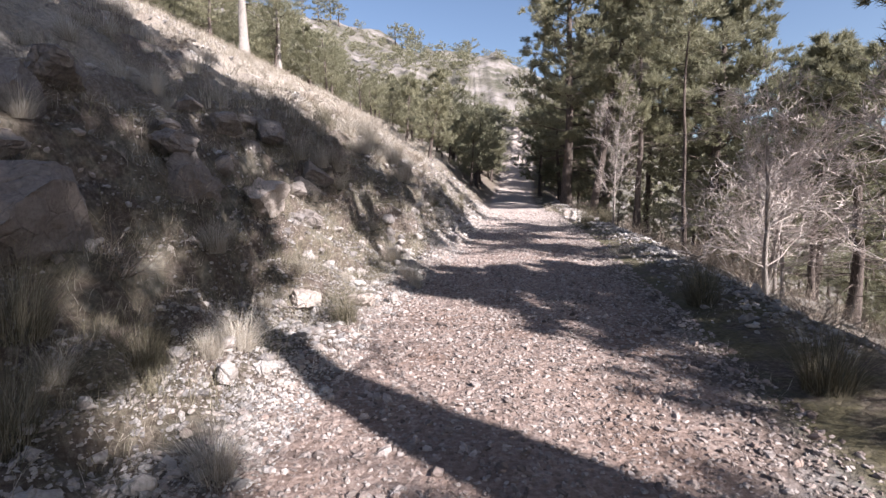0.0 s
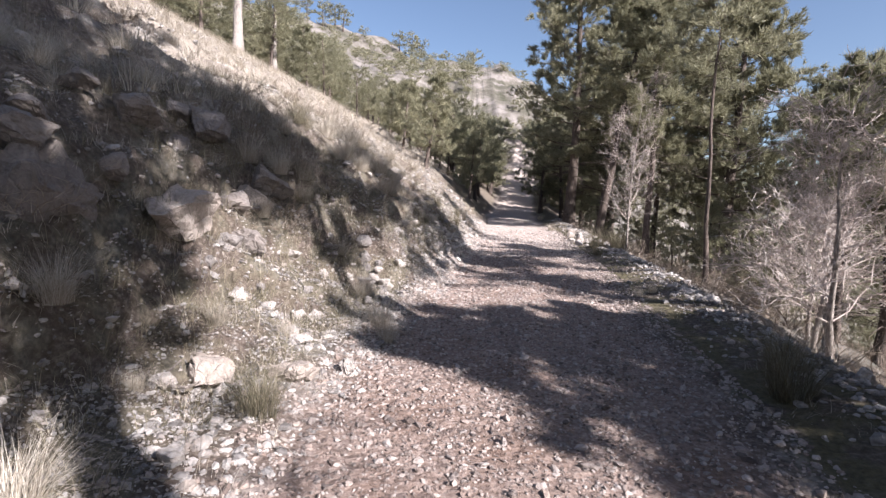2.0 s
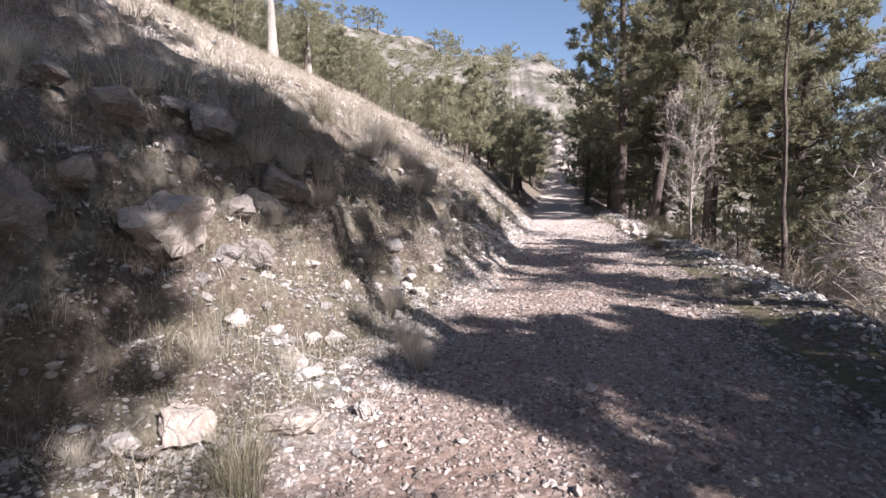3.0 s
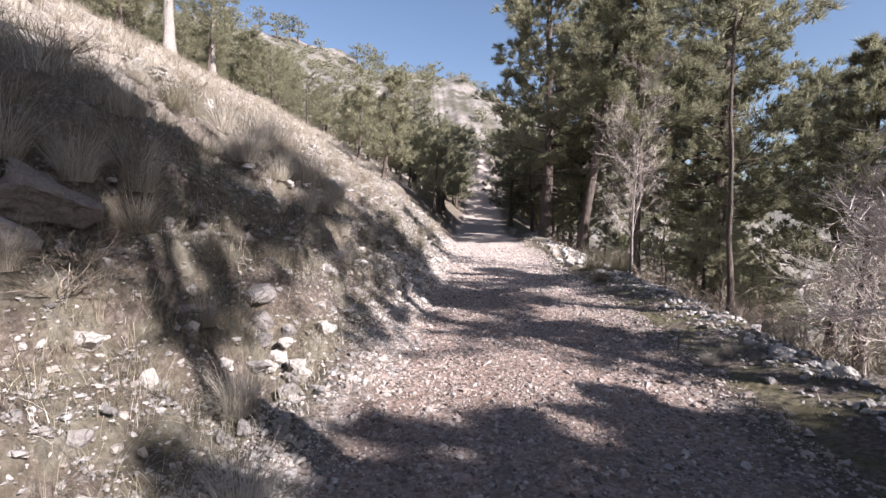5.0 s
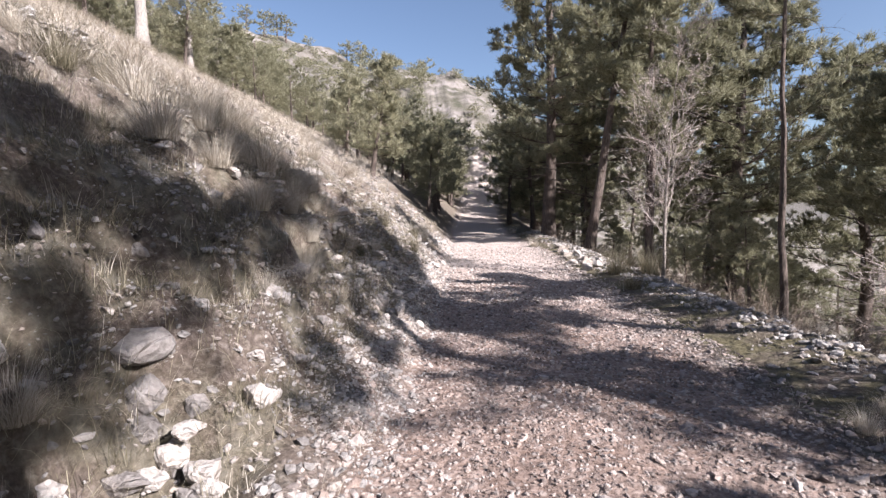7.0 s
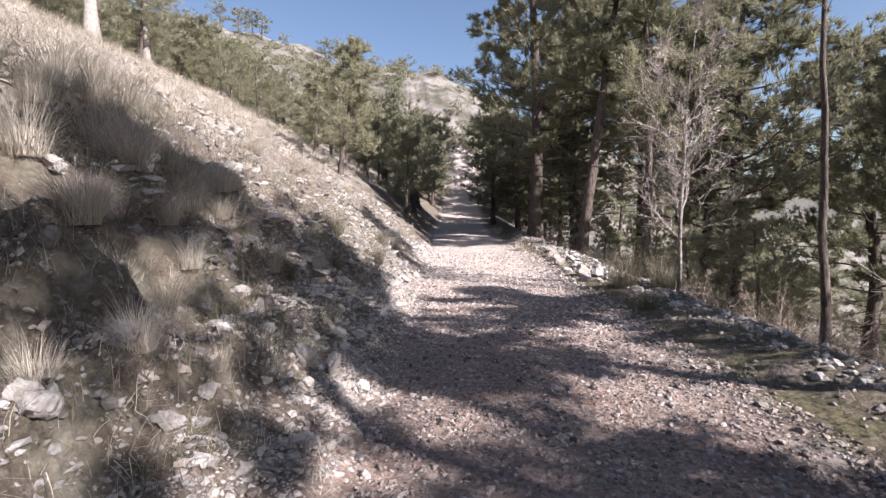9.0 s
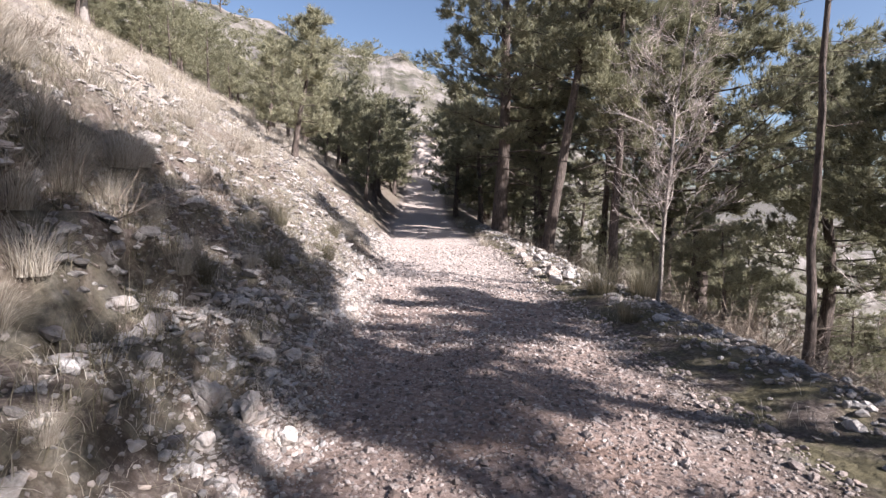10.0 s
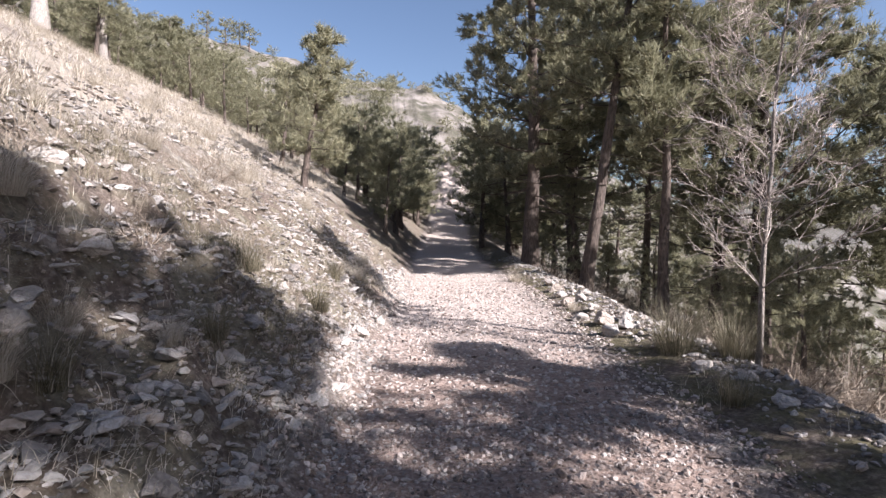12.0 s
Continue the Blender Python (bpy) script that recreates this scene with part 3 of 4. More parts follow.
SLOPE_PINE = pine_meshes(31, 4.4, 0.10, (0.12, 0), 0.17, 1.75, 34, 1500, 15, 0.24, 0.022, 3, split=True)
PALE_PINE = pine_meshes(32, 12.0, 0.35, (0.0, 0), 0.42, 3.4, 36, 1400, 10, 0.34, 0.04, 8, PALE_BARK)

# pines in view beside the track
pine(NEAR_PINES[0], 7.3, 31.29, 1.0, 20, "tall straight dark-barked pine at the track's downhill edge")
pine(NEAR_PINES[1], 7.6, 26.69, 1.0, 0, "leaning pine with a bare lower trunk beside the track")
pine(NEAR_PINES[3], 9.5, 25.67, 1.1, 80, "slender pine with dead lower branches")
pine(NEAR_PINES[7], 14.6, 28.0, 1.08, 0, "thick pine with many dead lower branches on the slope")
for x, y, k, s, turn in ((7.7, 16.4, 6, 1.0, 200), (14.8, 20.5, 3, 0.95, 130), (12.2, 31.5, 3, 1.15, 60), (16.5, 33.0, 7, 1.0, 150),
                         (10.6, 35.0, 7, 1.05, 300), (16.5, 20.5, 2, 0.95, 40), (19.5, 27.0, 7, 0.95, 110), (12.5, 40.0, 0, 0.8, 90)):
    pine(NEAR_PINES[k], x, y, s, turn, "dark green pine on the slope below the track", "pines below the track")
# unseen pines beside and behind the start of the walk, added to cast shade
for x, y, k, s, turn in ((10.7, -15.6, 1, 0.45, 90), (6.8, 5.0, 2, 0.47, 90), (17.4, -17.9, 2, 0.54, 270), (6.8, -4.6, 5, 1.19, 180), (15.7, 10.7, 3, 0.57, 180), (13.5, -11.4, 3, 0.78, 90),
                         (9.3, 8.0, 5, 0.71, 270), (10.5, 3.0, 5, 0.93, 0), (14.1, -9.8, 5, 0.93, 270), (8.1, 0.5, 3, 0.86, 270), (4.6, -1.8, 1, 1.21, 90), (7.0, -2.2, 5, 1.21, 180),
                         (4.4, -4.7, 1, 1.08, 90), (9.2, 1.1, 3, 0.93, 90), (10.9, -17.4, 1, 0.78, 90), (8.5, 3.0, 6, 0.88, 90), (5.1, 4.2, 5, 0.61, 180), (8.2, -10.4, 4, 0.75, 270),
                         (6.5, 2.9, 5, 0.76, 180), (19.2, -1.4, 5, 0.59, 0), (5.1, -8.1, 6, 0.47, 180), (11.2, 10.1, 2, 0.87, 90), (10.4, -14.5, 2, 0.46, 180), (11.8, 8.7, 6, 0.65, 270),
                         (9.5, -8.1, 2, 1.14, 270), (13.7, -17.7, 1, 0.61, 90), (21.0, 9.5, 1, 0.89, 90), (5.9, -6.8, 5, 0.93, 270), (12.9, -14.6, 5, 1.16, 270), (12.2, -17.3, 5, 0.64, 90),
                         (6.9, -12.0, 1, 0.49, 90), (7.6, 7.1, 6, 0.71, 90)):
    pine(NEAR_PINES[k], x, y, s, turn, "dark green pine on the slope below the track", "pines below the track")

# pines on the uphill side
pine(SLOPE_PINE, -0.9, 27.2, 1.0, 0, "young leaning pine alone on the stony slope")
pine(PALE_PINE, -15.3, 39.5, 1.0, 0, "tall pine with a pale sunlit trunk on the crest")
pine(PALE_PINE, -13.2, 41.2, 0.62, 70, "smaller pine with a pale sunlit trunk on the crest")
rng = random.Random(3)
for k in range(80):
    y = rng.uniform(33, 72)
    x = float(road_left(y)) - 0.8 - rng.uniform(0, 1) ** 1.2 * (8 if y < 40 and k % 2 else 34)
    top = 1.6 + y * np.interp(x / y, [-0.5, -0.35, -0.25, -0.1, 0, 0.06, 0.12], [0.5, 0.4, 0.31, 0.235, 0.2, 0.16, 0.10]) * rng.uniform(0.72, 1.0)
    size = min((top - on(x, y)) / 7.0, 1.05)
    if size > 0.3:
        pine(MID_PINES[k % 3], x, y, float(size), rng.uniform(0, 360), "bushy grey-green pine on the hillside", "pines on the hillside")
for k in range(22):
    y = rng.uniform(42, 62)
    x = float(road_right(y)) + rng.uniform(1.8, 6.5) if k % 3 else float(road_left(y)) - rng.uniform(1.5, 5)
    pine(MID_PINES[k % 3], x, y, rng.uniform(0.6, 0.95), rng.uniform(0, 360), "bushy grey-green pine at the far bend of the track", "pines on the hillside")
for k in range(30):
    y = rng.uniform(36, 75)
    x = float(road_right(y)) + (rng.uniform(0.3, 6) if k % 2 else rng.uniform(6, 30))
    pine(MID_PINES[k % 3], x, y, rng.uniform(0.7, 1.15), rng.uniform(0, 360), "bushy grey-green pine at the far bend of the track", "pines on the hillside")
for k in range(22):
    y = rng.uniform(14, 60)
    x = float(road_right(y)) + rng.uniform(14, 40)
    pine(MID_PINES[k % 3], x, y, rng.uniform(0.7, 1.1), rng.uniform(0, 360), "bushy pine low on the slope below the track", "pines on the slope below")
for k in range(12):
    y = rng.uniform(22, 48)
    x = float(road_right(y)) + rng.uniform(3.5, 15)
    pine(MID_PINES[k % 3], x, y, rng.uniform(0.3, 0.6), rng.uniform(0, 360), "low young pine among the trunks below the track", "young pines below the track")


def joined(name, rows, label):
    """Far trees past counting: one object."""
    V, F, n = [], [], 0
    for me, m in rows:
        v = np.empty(len(me.vertices) * 3, np.float32)
        me.vertices.foreach_get("co", v)
        f = np.empty(len(me.loops), np.int32)
        me.loops.foreach_get("vertex_index", f)
        v = v.reshape(-1, 3) @ np.array(m.to_3x3()).T + np.array(m.translation)
        V.append(v)
        F.append(f.reshape(-1, 3) + n)
        n += len(v)
    tagged(new(name, mesh_from(name, np.concatenate(V), np.concatenate(F), NEEDLE)), label, "trees", "", "stuff")


rows = []
for k in range(420):
    y = rng.uniform(66, 129)
    x = rng.uniform(-62, 62)
    size = rng.uniform(0.15, 0.8)
    rows.append((FAR_PINES[k % 2][2], pose(x, y, on(x, y) - 0.6 * size, 0, 0, rng.uniform(0, 360)) @ Matrix.Diagonal((size, size, size * 0.8, 1))))
joined("mountain_pines", rows, "scattered distant pines and shrubs over the mountainside")
for x in (-36, -32, -29, -27, -13, -10, -8, 3, 5.5):
    pine(FAR_PINES[int(abs(x)) % 2], x, 131, rng.uniform(0.8, 1.1), x * 40, "round pine on the mountain's skyline", "pines on the skyline")

# leafless trees and brush
BARE = [bare_meshes(41, 3.0, 0.045, 4, GREY_BARK, 0.6, 3, 0.28, (0.3, 0.9), 3), bare_meshes(42, 6.4, 0.048, 4, GREY_BARK, 0.45, 3, 0.17, (0.6, 1.4), 4)]
bare_tree(BARE[1], 5.62, 17.1, 0.74, 0, "tall slender leafless tree with fine pale twigs")
for x, y, s, turn in ((5.9, 9.2, 1.2, 40), (7.4, 11.6, 1.2, 160), (6.9, 7.28, 1.3, 260), (8.7, 13.0, 1.25, 300), (9.9, 15.2, 1.2, 80)):
    bare_tree(BARE[0], x, y, s, turn, "low leafless tree with tangled pale grey branches", "leafless trees")
SHRUBS = [shrub_mesh(50 + k, 18, 0.9, HEATH) for k in range(3)]
for k in range(110):
    y = rng.uniform(6, 36)
    x = float(road_right(y)) + rng.uniform(1.9, 9.5)
    t = thing("dry_shrub", pose(x, y, on(x, y), 0, 0, rng.uniform(0, 360)) @ Matrix.Diagonal((1.2, 1.2, rng.uniform(0.5, 0.9), 1)), "dry brown twiggy shrub on the slope", "shrub", "brush below the track")
    part("crown", SHRUBS[k % 3], t)

for k in range(60):
    y = rng.uniform(14, 46)
    x = float(road_right(y)) + rng.uniform(5, 20)
    t = thing("dry_shrub", pose(x, y, on(x, y), 0, 0, rng.uniform(0, 360)) @ Matrix.Diagonal((2.3, 2.3, rng.uniform(1.1, 1.9), 1)), "large tangled brown bush between the trunks", "shrub", "brush below the track")
    part("crown", SHRUBS[k % 3], t)

# tussocks that the walk passes
for x, y, s, kind, turn, label in (
        (-0.47, 7.62, 0.85, TUSSOCKS, 10, "straw-coloured grass tussock at the foot of the bank"),
        (-0.35, 7.28, 0.6, TUSSOCKS, 41, "small pale tussock beside a larger one"),
        (-0.98, 5.29, 0.75, GREEN_TUSSOCKS, 51, "grey-green grass tussock in front of pale slabs"),
        (-1.67, 6.15, 0.55, TUSSOCKS, 72, "dry grass tussock behind a tilted slab"),
        (-1.11, 2.54, 0.72, TUSSOCKS, 92, "dry grass tussock with upright pale stalks"),
        (-1.55, 3.94, 0.85, TUSSOCKS, 33, "dry grass tussock on the shaded shelf"),
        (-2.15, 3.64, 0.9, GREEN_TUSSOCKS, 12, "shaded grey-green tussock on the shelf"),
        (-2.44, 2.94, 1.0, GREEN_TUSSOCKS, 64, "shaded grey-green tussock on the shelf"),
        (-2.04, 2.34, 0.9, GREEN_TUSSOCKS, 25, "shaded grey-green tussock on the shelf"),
        (-2.25, 5.14, 0.8, TUSSOCKS, 83, "dry grass tussock under the rock pillar"),
        (-0.83, 8.69, 0.85, TUSSOCKS, 22, "tall pale tussock low on the bank"),
        (0.55, 19.95, 0.75, GREEN_TUSSOCKS, 14, "dark rounded tussock at the foot of the sunlit bank"),
        (-0.11, 17.4, 0.8, GREEN_TUSSOCKS, 94, "dark rounded tussock at the edge of the shade"),
        (5.3, 26.38, 0.9, TUSSOCKS, 5, "pale feathery grass tussock at the track's edge"),
        (5.0, 21.18, 0.45, TUSSOCKS, 15, "small pale tussock among white rubble"),
        (6.2, 34.35, 1.0, TUSSOCKS, 18, "pale feathery grass tussock at the track's edge"),
        (3.1, 5.95, 0.95, GREEN_TUSSOCKS, 66, "large grey-green tussock on the downhill verge"),
        (2.81, 3.54, 1.0, GREEN_TUSSOCKS, 27, "large grey-green tussock on the downhill verge"),
        (2.96, 2.74, 0.9, GREEN_TUSSOCKS, 7, "large grey-green tussock on the downhill verge"),
        (3.4, 6.55, 0.8, GREEN_TUSSOCKS, 6, "grey-green tussock on the downhill verge"),
        (3.44, 10.22, 0.45, TUSSOCKS, 61, "small straw tussock on the verge"),
        (3.74, 10.34, 0.4, TUSSOCKS, 31, "small straw tussock on the verge"),
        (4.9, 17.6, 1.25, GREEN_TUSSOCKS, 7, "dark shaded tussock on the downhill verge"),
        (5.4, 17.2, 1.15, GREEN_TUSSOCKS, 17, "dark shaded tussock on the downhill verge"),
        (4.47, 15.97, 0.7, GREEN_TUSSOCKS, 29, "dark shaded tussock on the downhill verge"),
        (-1.1, 14.02, 0.95, TUSSOCKS, 35, "drooping straw tussock on the brow of the bank"),
        (-1.38, 14.33, 0.95, TUSSOCKS, 86, "drooping straw tussock on the brow of the bank"),
        (-1.92, 9.54, 0.9, TUSSOCKS, 57, "drooping straw tussock on the shaded bank"),
        (-2.03, 13.51, 0.9, TUSSOCKS, 58, "tall pale tussock on the sunlit slope"),
        (-2.82, 12.86, 0.85, GREEN_TUSSOCKS, 59, "dark tussock at the edge of the shade"),
        (0.51, 18.34, 0.85, GREEN_TUSSOCKS, 45, "dark rounded tussock at the foot of the sunlit bank"),
        (0.05, 15.7, 0.6, GREEN_TUSSOCKS, 71, "grey-green tussock in the shade of the bank"),
        (-0.3, 14.4, 0.6, GREEN_TUSSOCKS, 38, "grey-green tussock in the shade of the bank"),
        (-2.83, 12.2, 0.9, GREEN_TUSSOCKS, 82, "dark tussock among white stones"),
        (-2.16, 9.16, 0.95, TUSSOCKS, 47, "large drooping straw tussock on the shaded bank"),
        (-2.45, 10.2, 1.0, TUSSOCKS, 66, "large drooping straw tussock on the shaded bank"),
        (-2.0, 9.7, 1.1, TUSSOCKS, 19, "large drooping straw tussock on the shaded bank"),
        (-2.5, 8.9, 1.1, TUSSOCKS, 93, "large drooping straw tussock above the boulders")):
    tussock(x, y, s, kind, label, "", turn)
for x, y, s in ((-1.8, 11.9, 1.2), (-1.56, 12.6, 1.05), (-1.1, 12.35, 0.9), (-1.24, 14.4, 0.95), (-2.28, 12.4, 1.25), (-2.26, 14.1, 1.15), (-1.35, 13.5, 1.2), (-1.82, 13.9, 1.25), (-1.15, 15.1, 1.0),
                (-2.2, 14.6, 1.15), (-1.0, 13.3, 0.8), (-0.73, 12.6, 0.6), (-0.5, 11.7, 0.65), (-1.12, 15.4, 0.9), (-1.07, 21.1, 1.1), (-1.7, 18.9, 1.05), (0.85, 21.7, 0.9), (0.6, 20.6, 0.7), (0.95, 23.3, 0.8), (-0.4, 24.0, 1.0)):
    kind, label, turn = TUSSOCKS, "feathery pale straw tussock on the sunlit stony slope", 57 * x + 31 * y + 900
    tussock(x, y, s, kind, label, "tussocks on the sunlit slope", turn)
for k in range(150):
    y = rng.uniform(2, 30)
    d = rng.uniform(0.7, 7.5)
    x = float(road_left(y)) - d
    tussock(x, y, rng.uniform(0.35, 0.7) if d < 3 else rng.uniform(0.5, 0.95), TUSSOCKS, "dry straw-coloured grass tussock on the bank", "tussocks on the bank", rng.uniform(0, 360))


def grass_field():
    r = np.random.default_rng(9)
    V, F, n = [], [], 0
    for k in range(1400):
        y = r.uniform(8, 48)
        x = float(road_left(y)) - r.uniform(3.0, 22)
        v, f = blades(r, 42, 0.48, 0.62, 0.012, 0.2, 1.25)
        V.append(v + np.array([x, y, on(x, y)]))
        F.append(f + n)
        n += len(v)
    ob = new("slope_grass", mesh_from("slope_grass", np.concatenate(V), np.concatenate(F), STRAW))
    tagged(ob, "sunlit dry straw-coloured grass over the upper slope", "grass", "", "stuff")


grass_field()


def bank_litter():
    r = np.random.default_rng(19)
    V, F, n = [], [], 0
    for k in range(1500):
        y = r.uniform(1, 24)
        side = k % 8 == 0
        x = float(road_right(y)) + r.uniform(0.3, 2.6) if side else float(road_left(y)) - 0.15 - 4.2 * r.beta(1, 1.6)
        v, f = blades(r, 20, 0.20, 1.05, 0.004, 0.16, 0.9)
        V.append(v + np.array([x, y, on(x, y)]))
        F.append(f + n)
        n += len(v)
    ob = new("bank_grass", mesh_from("bank_grass", np.concatenate(V), np.concatenate(F), STRAW))
    tagged(ob, "short dry grass between the stones of the bank", "grass", "", "stuff")


bank_litter()


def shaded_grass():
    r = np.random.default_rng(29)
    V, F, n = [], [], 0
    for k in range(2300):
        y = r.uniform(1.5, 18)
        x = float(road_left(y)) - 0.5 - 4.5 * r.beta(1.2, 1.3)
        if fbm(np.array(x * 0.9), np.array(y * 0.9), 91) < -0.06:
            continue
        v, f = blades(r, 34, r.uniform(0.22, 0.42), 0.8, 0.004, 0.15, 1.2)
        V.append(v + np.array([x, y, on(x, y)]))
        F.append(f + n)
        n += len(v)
    # brush in the grass colour that carries the bank's shade
    ob = new("bank_brush", mesh_from("bank_brush", np.concatenate(V), np.concatenate(F), SHADED_ESPARTO))
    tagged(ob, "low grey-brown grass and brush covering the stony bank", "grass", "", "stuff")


shaded_grass()

# ---- rocks ----
rock("limestone_slab", -1.5, 5.65, (0.30, 0.13, 0.22), 3, 25, "tilted pale limestone slab on the shelf", 0.55, (-25, -15))
rock("limestone_rock", -0.9, 5.9, (0.30, 0.2, 0.16), 4, 160, "low pale limestone rock half buried in gravel", 0.35, (0, 12))
rock("limestone_rock", -1.2, 6.65, (0.13, 0.11, 0.09), 24, 60, "grey limestone rock on the shelf", 0.4)
rock("limestone_rock", -1.05, 6.55, (0.14, 0.1, 0.07), 25, 10, "flat pale limestone rock on the shelf", 0.4)
rock("limestone_rock", -0.57, 6.25, (0.09, 0.08, 0.14), 26, 40, "small upright limestone rock at the track's edge", 0.5, (15, 0))
rock("limestone_rock", -1.85, 7.0, (0.09, 0.08, 0.09), 27, 0, "small white sunlit limestone rock", 0.4)
rock("boulder", -2.1, 7.39, (0.24, 0.2, 0.12), 5, 10, "rounded limestone block with a cracked cap", 0.6, mat=GREY_SHADED_ROCK)
rock("boulder", -2.15, 7.33, (0.22, 0.2, 0.16), 28, 50, "limestone block under a cracked cap", -0.1, mat=GREY_SHADED_ROCK)
rock("boulder", -2.45, 7.05, (0.5, 0.82, 0.48), 6, 8, "large cracked limestone boulder in the bank", 0, z=1.55)
rock("boulder", -2.31, 8.52, (0.42, 0.45, 0.34), 29, 80, "cracked limestone boulder in the bank", 0, z=1.66)
for k in range(16):
    y = rng.uniform(3.2, 9.0)
    x = float(road_left(y)) - rng.uniform(1.8, 3.2)
    a = rng.uniform(0.2, 0.44)
    rock("boulder", x, y, (a, a * 1.25, a * 0.85), 500 + k, rng.uniform(-30, 30), "grey cracked limestone boulder in the rocky bank", 0.35, (rng.uniform(-12, 12), 10), mat=GREY_SHADED_ROCK, group="boulders in the bank")
rock("rock_pillar", -2.8, 5.55, (0.46, 0.46, 0.78), 7, 15, "upright limestone pillar of rock in the bank", 0, z=1.55, mat=GREY_SHADED_ROCK)
rock("boulder", -2.85, 5.6, (0.38, 0.40, 0.24), 30, 40, "cracked limestone block capping a rock pillar", 0, z=2.18, mat=GREY_SHADED_ROCK)
rock("limestone_rock", -2.45, 5.04, (0.2, 0.18, 0.2), 31, 70, "mossy limestone rock at the pillar's foot", 0.2)
rock("boulder", -2.7, 6.35, (0.26, 0.22, 0.2), 32, 20, "sunlit limestone block beside the pillar", 0.2, mat=GREY_SHADED_ROCK)
rock("rock_face", -3.0, 3.84, (0.55, 0.85, 0.95), 8, 5, "cracked grey rock face with shade darkened into its colour", 0, z=1.35, mat=GREY_SHADED_ROCK)
rock("boulder", -3.55, 4.94, (0.5, 0.5, 0.5), 33, 60, "dark grey cracked rock above the cleft", 0, z=2.0, mat=GREY_SHADED_ROCK)
rock("overhanging_ledge", -1.12, 9.98, (0.23, 0.19, 0.15), 9, 25, "flat broken rock ledge over a dark hollow", 0, (6, -4), z=1.06, mat=GREY_SHADED_ROCK)
rock("overhanging_ledge", -1.02, 9.9, (0.17, 0.15, 0.13), 36, 60, "flat broken rock ledge over a dark hollow", 0, (0, 8), z=0.86, mat=GREY_SHADED_ROCK)
for x, y, z, a, b, c, k in ((-0.88, 9.84, 0.53, 0.18, 0.14, 0.15, 0), (-0.68, 9.78, 0.47, 0.16, 0.13, 0.15, 1), (-0.81, 9.87, 0.68, 0.14, 0.12, 0.08, 2), (-0.61, 9.69, 0.43, 0.13, 0.11, 0.1, 3), (-0.91, 9.67, 0.50, 0.15, 0.12, 0.1, 4)):
    rock("limestone_rock", x, y, (a, b, c), 40 + k, 50 * k, "pale limestone block in a broken heap under the bank", 0, (6 * k - 12, 8), group="broken heap of blocks", z=z)
rock("limestone_rock", 0.11, 13.04, (0.14, 0.11, 0.15), 12, 30, "upright pale limestone rock at the track's edge", 0.5)
rock("limestone_rock", 0.3, 13.15, (0.10, 0.10, 0.18), 13, 80, "upright pale limestone rock at the track's edge", 0.5, (10, 5))
rock("limestone_rock", 0.53, 13.1, (0.09, 0.08, 0.11), 14, 10, "small pale limestone rock at the track's edge", 0.5)
rock("limestone_rock", 0.15, 12.74, (0.11, 0.08, 0.08), 15, 55, "small pale limestone rock at the track's edge", 0.4)
rock("limestone_rock", -1.95, 3.79, (0.17, 0.15, 0.13), 16, 30, "grey limestone rock on the shaded shelf", 0.5)
rock("limestone_rock", -1.44, 3.49, (0.14, 0.12, 0.11), 17, 75, "pale limestone rock on the shelf", 0.5)
rock("limestone_rock", -1.25, 3.72, (0.14, 0.1, 0.08), 18, 15, "pale limestone rock on the shelf", 0.5)
rock("limestone_rock", -1.57, 3.79, (0.11, 0.1, 0.08), 19, 15, "grey limestone rock on the shelf", 0.5)
for x, y, a, k in ((4.75, 20.15, 0.2, 0), (4.96, 19.64, 0.22, 1), (5.2, 20.67, 0.2, 2), (5.1, 21.69, 0.22, 3), (5.35, 22.71, 0.2, 4), (5.6, 23.73, 0.22, 5), (4.71, 18.93, 0.18, 6), (5.01, 19.13, 0.16, 7), (5.5, 21.99, 0.2, 8), (5.8, 24.75, 0.2, 9)):
    rock("limestone_rock", x, y, (a * 1.2, a, a * 0.7), 60 + k, 37 * k, "white sunlit limestone rock heaped at the track's edge", 0.45, (9 * (k % 3) - 9, 5), group="white rock heap")


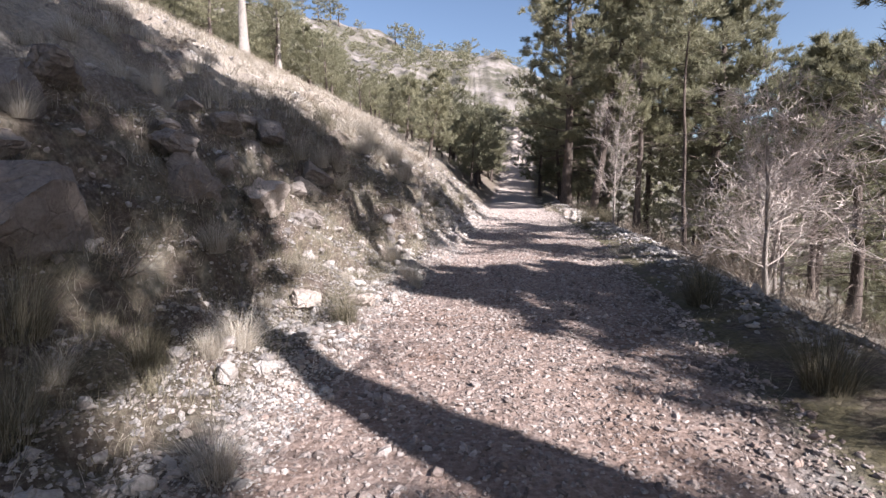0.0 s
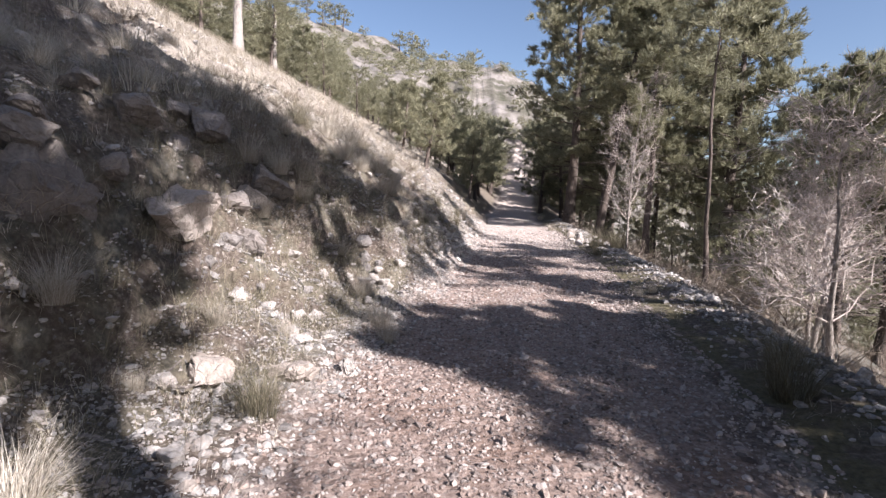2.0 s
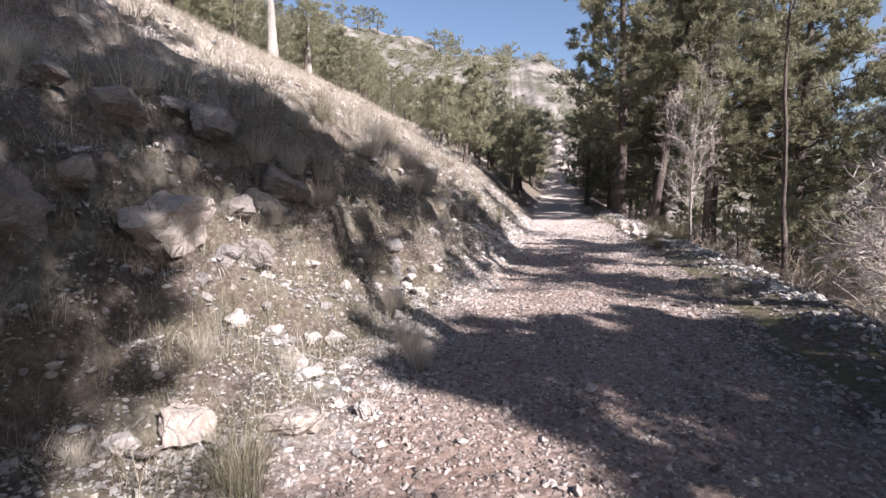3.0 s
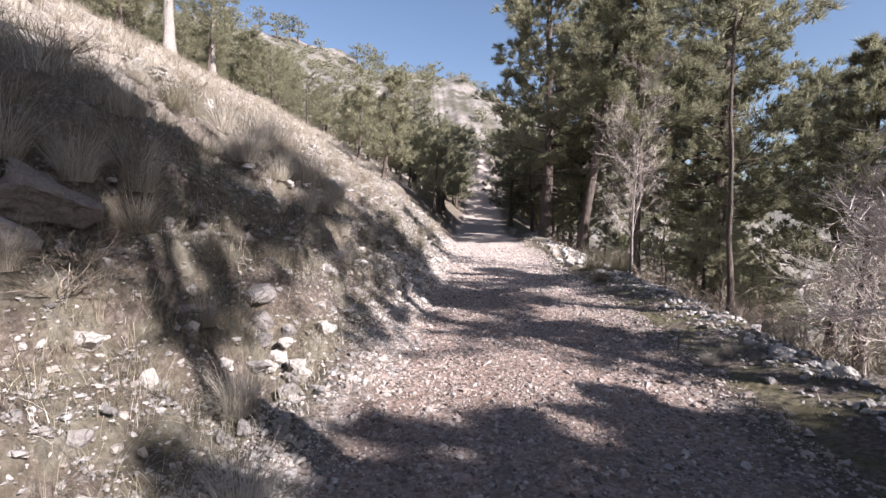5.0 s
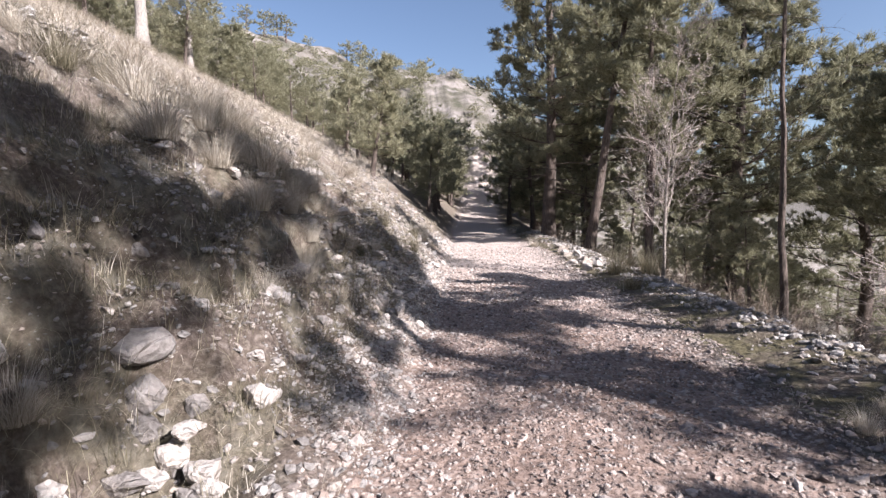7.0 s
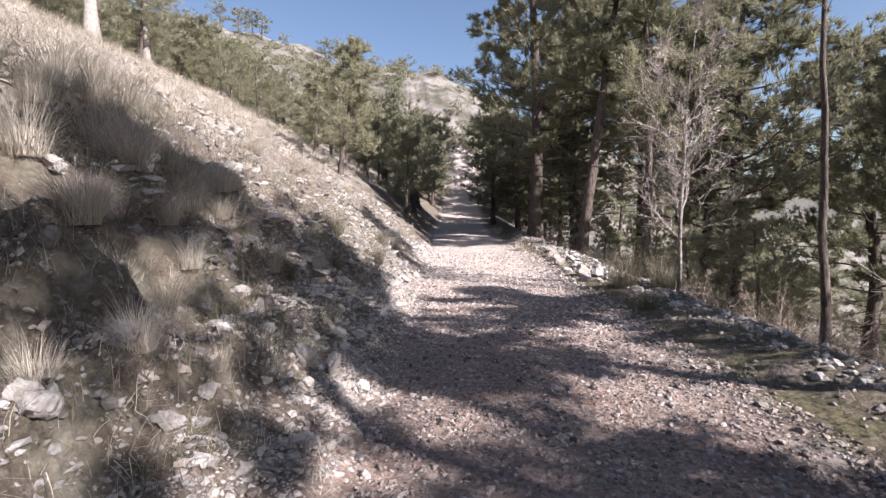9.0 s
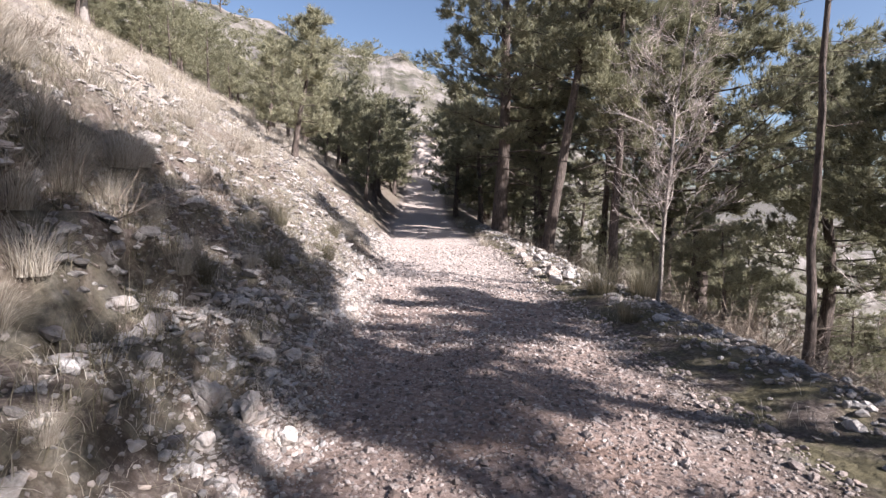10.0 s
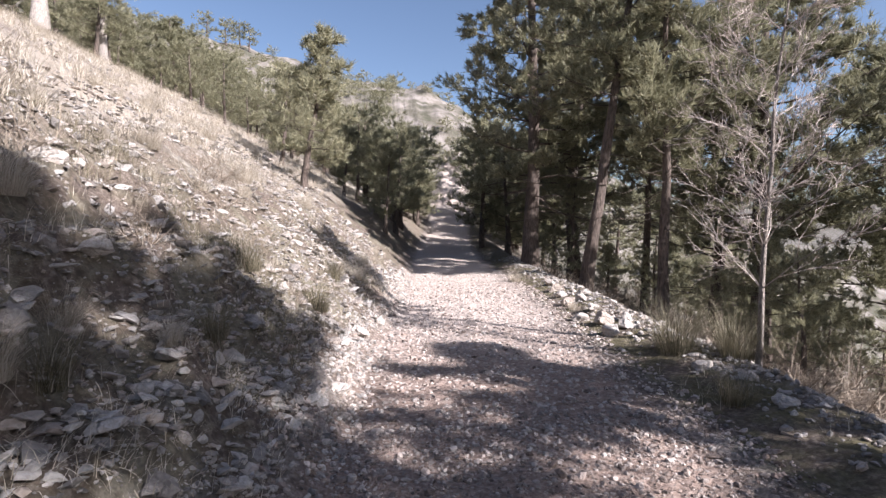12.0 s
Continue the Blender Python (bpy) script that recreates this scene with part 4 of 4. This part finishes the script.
def dead_branch():
    pts = [(-1.95, 5.75, 0.13), (-1.88, 5.62, 0.07), (-1.78, 5.47, 0.05), (-1.64, 5.38, 0.04), (-1.52, 5.36, 0.05), (-1.44, 5.38, 0.09)]
    pts = [np.array([x, y, on(-1.7, 5.5) + h]) for x, y, h in pts]
    segs = [(a, b, 0.024 - 0.003 * k, 0.021 - 0.003 * k) for k, (a, b) in enumerate(zip(pts, pts[1:]))]
    segs += [(pts[2], pts[2] + np.array([0.1, 0.12, 0.12]), 0.012, 0.007), (pts[1], pts[1] + np.array([-0.12, 0.02, 0.12]), 0.012, 0.006)]
    tagged(new("dead_branch", mesh_from("dead_branch", *tubes(segs, 8), GREY_BARK, True)), "crooked grey dead branch lying on the shelf", "branch")


dead_branch()
for k in range(60):
    y = rng.uniform(2, 24)
    x = float(road_left(y)) - rng.uniform(0.1, 4.5)
    s = rng.uniform(0.06, 0.16)
    rock("limestone_rock", x, y, (s * 1.3, s, s * 0.8), 200 + k, rng.uniform(0, 360), "pale limestone rock on the bank", 0.25, (rng.uniform(-20, 20), rng.uniform(-20, 20)), group="rocks on the bank")
for k in range(60):
    y = rng.uniform(6, 28)
    x = float(road_right(y)) + rng.gauss(1.45, 0.38)
    s = rng.uniform(0.05, 0.15)
    rock("limestone_rock", x, y, (s * 1.3, s, s * 0.8), 400 + k, rng.uniform(0, 360), "grey limestone rock on the track's rubble edge", 0.1, (rng.uniform(-20, 20), rng.uniform(-20, 20)), group="rocks on the edge")

for k in range(80):
    y = rng.uniform(6.8, 15.5)
    x = float(road_left(y)) - rng.uniform(0.2, 2.3)
    s = rng.uniform(0.05, 0.13)
    rock("limestone_rock", x, y, (s * 1.3, s, s * 0.9), 700 + k, rng.uniform(0, 360), "weathered grey limestone rock set in the cut bank", 0.2, (rng.uniform(-25, 25), rng.uniform(-25, 25)), mat=GREY_SHADED_ROCK if k % 3 else LIMESTONE, group="rocks in the cut bank")

# dry brush on the bank
for k in range(60):
    y = rng.uniform(2.5, 21)
    x = float(road_left(y)) - rng.uniform(1.3, 6.5)
    t = thing("dry_shrub", pose(x, y, on(x, y), 0, 0, rng.uniform(0, 360)) @ Matrix.Diagonal((0.75, 0.75, rng.uniform(0.35, 0.6), 1)), "low dry brown shrub on the stony bank", "shrub", "brush on the bank")
    part("crown", SHRUBS[k % 3], t)
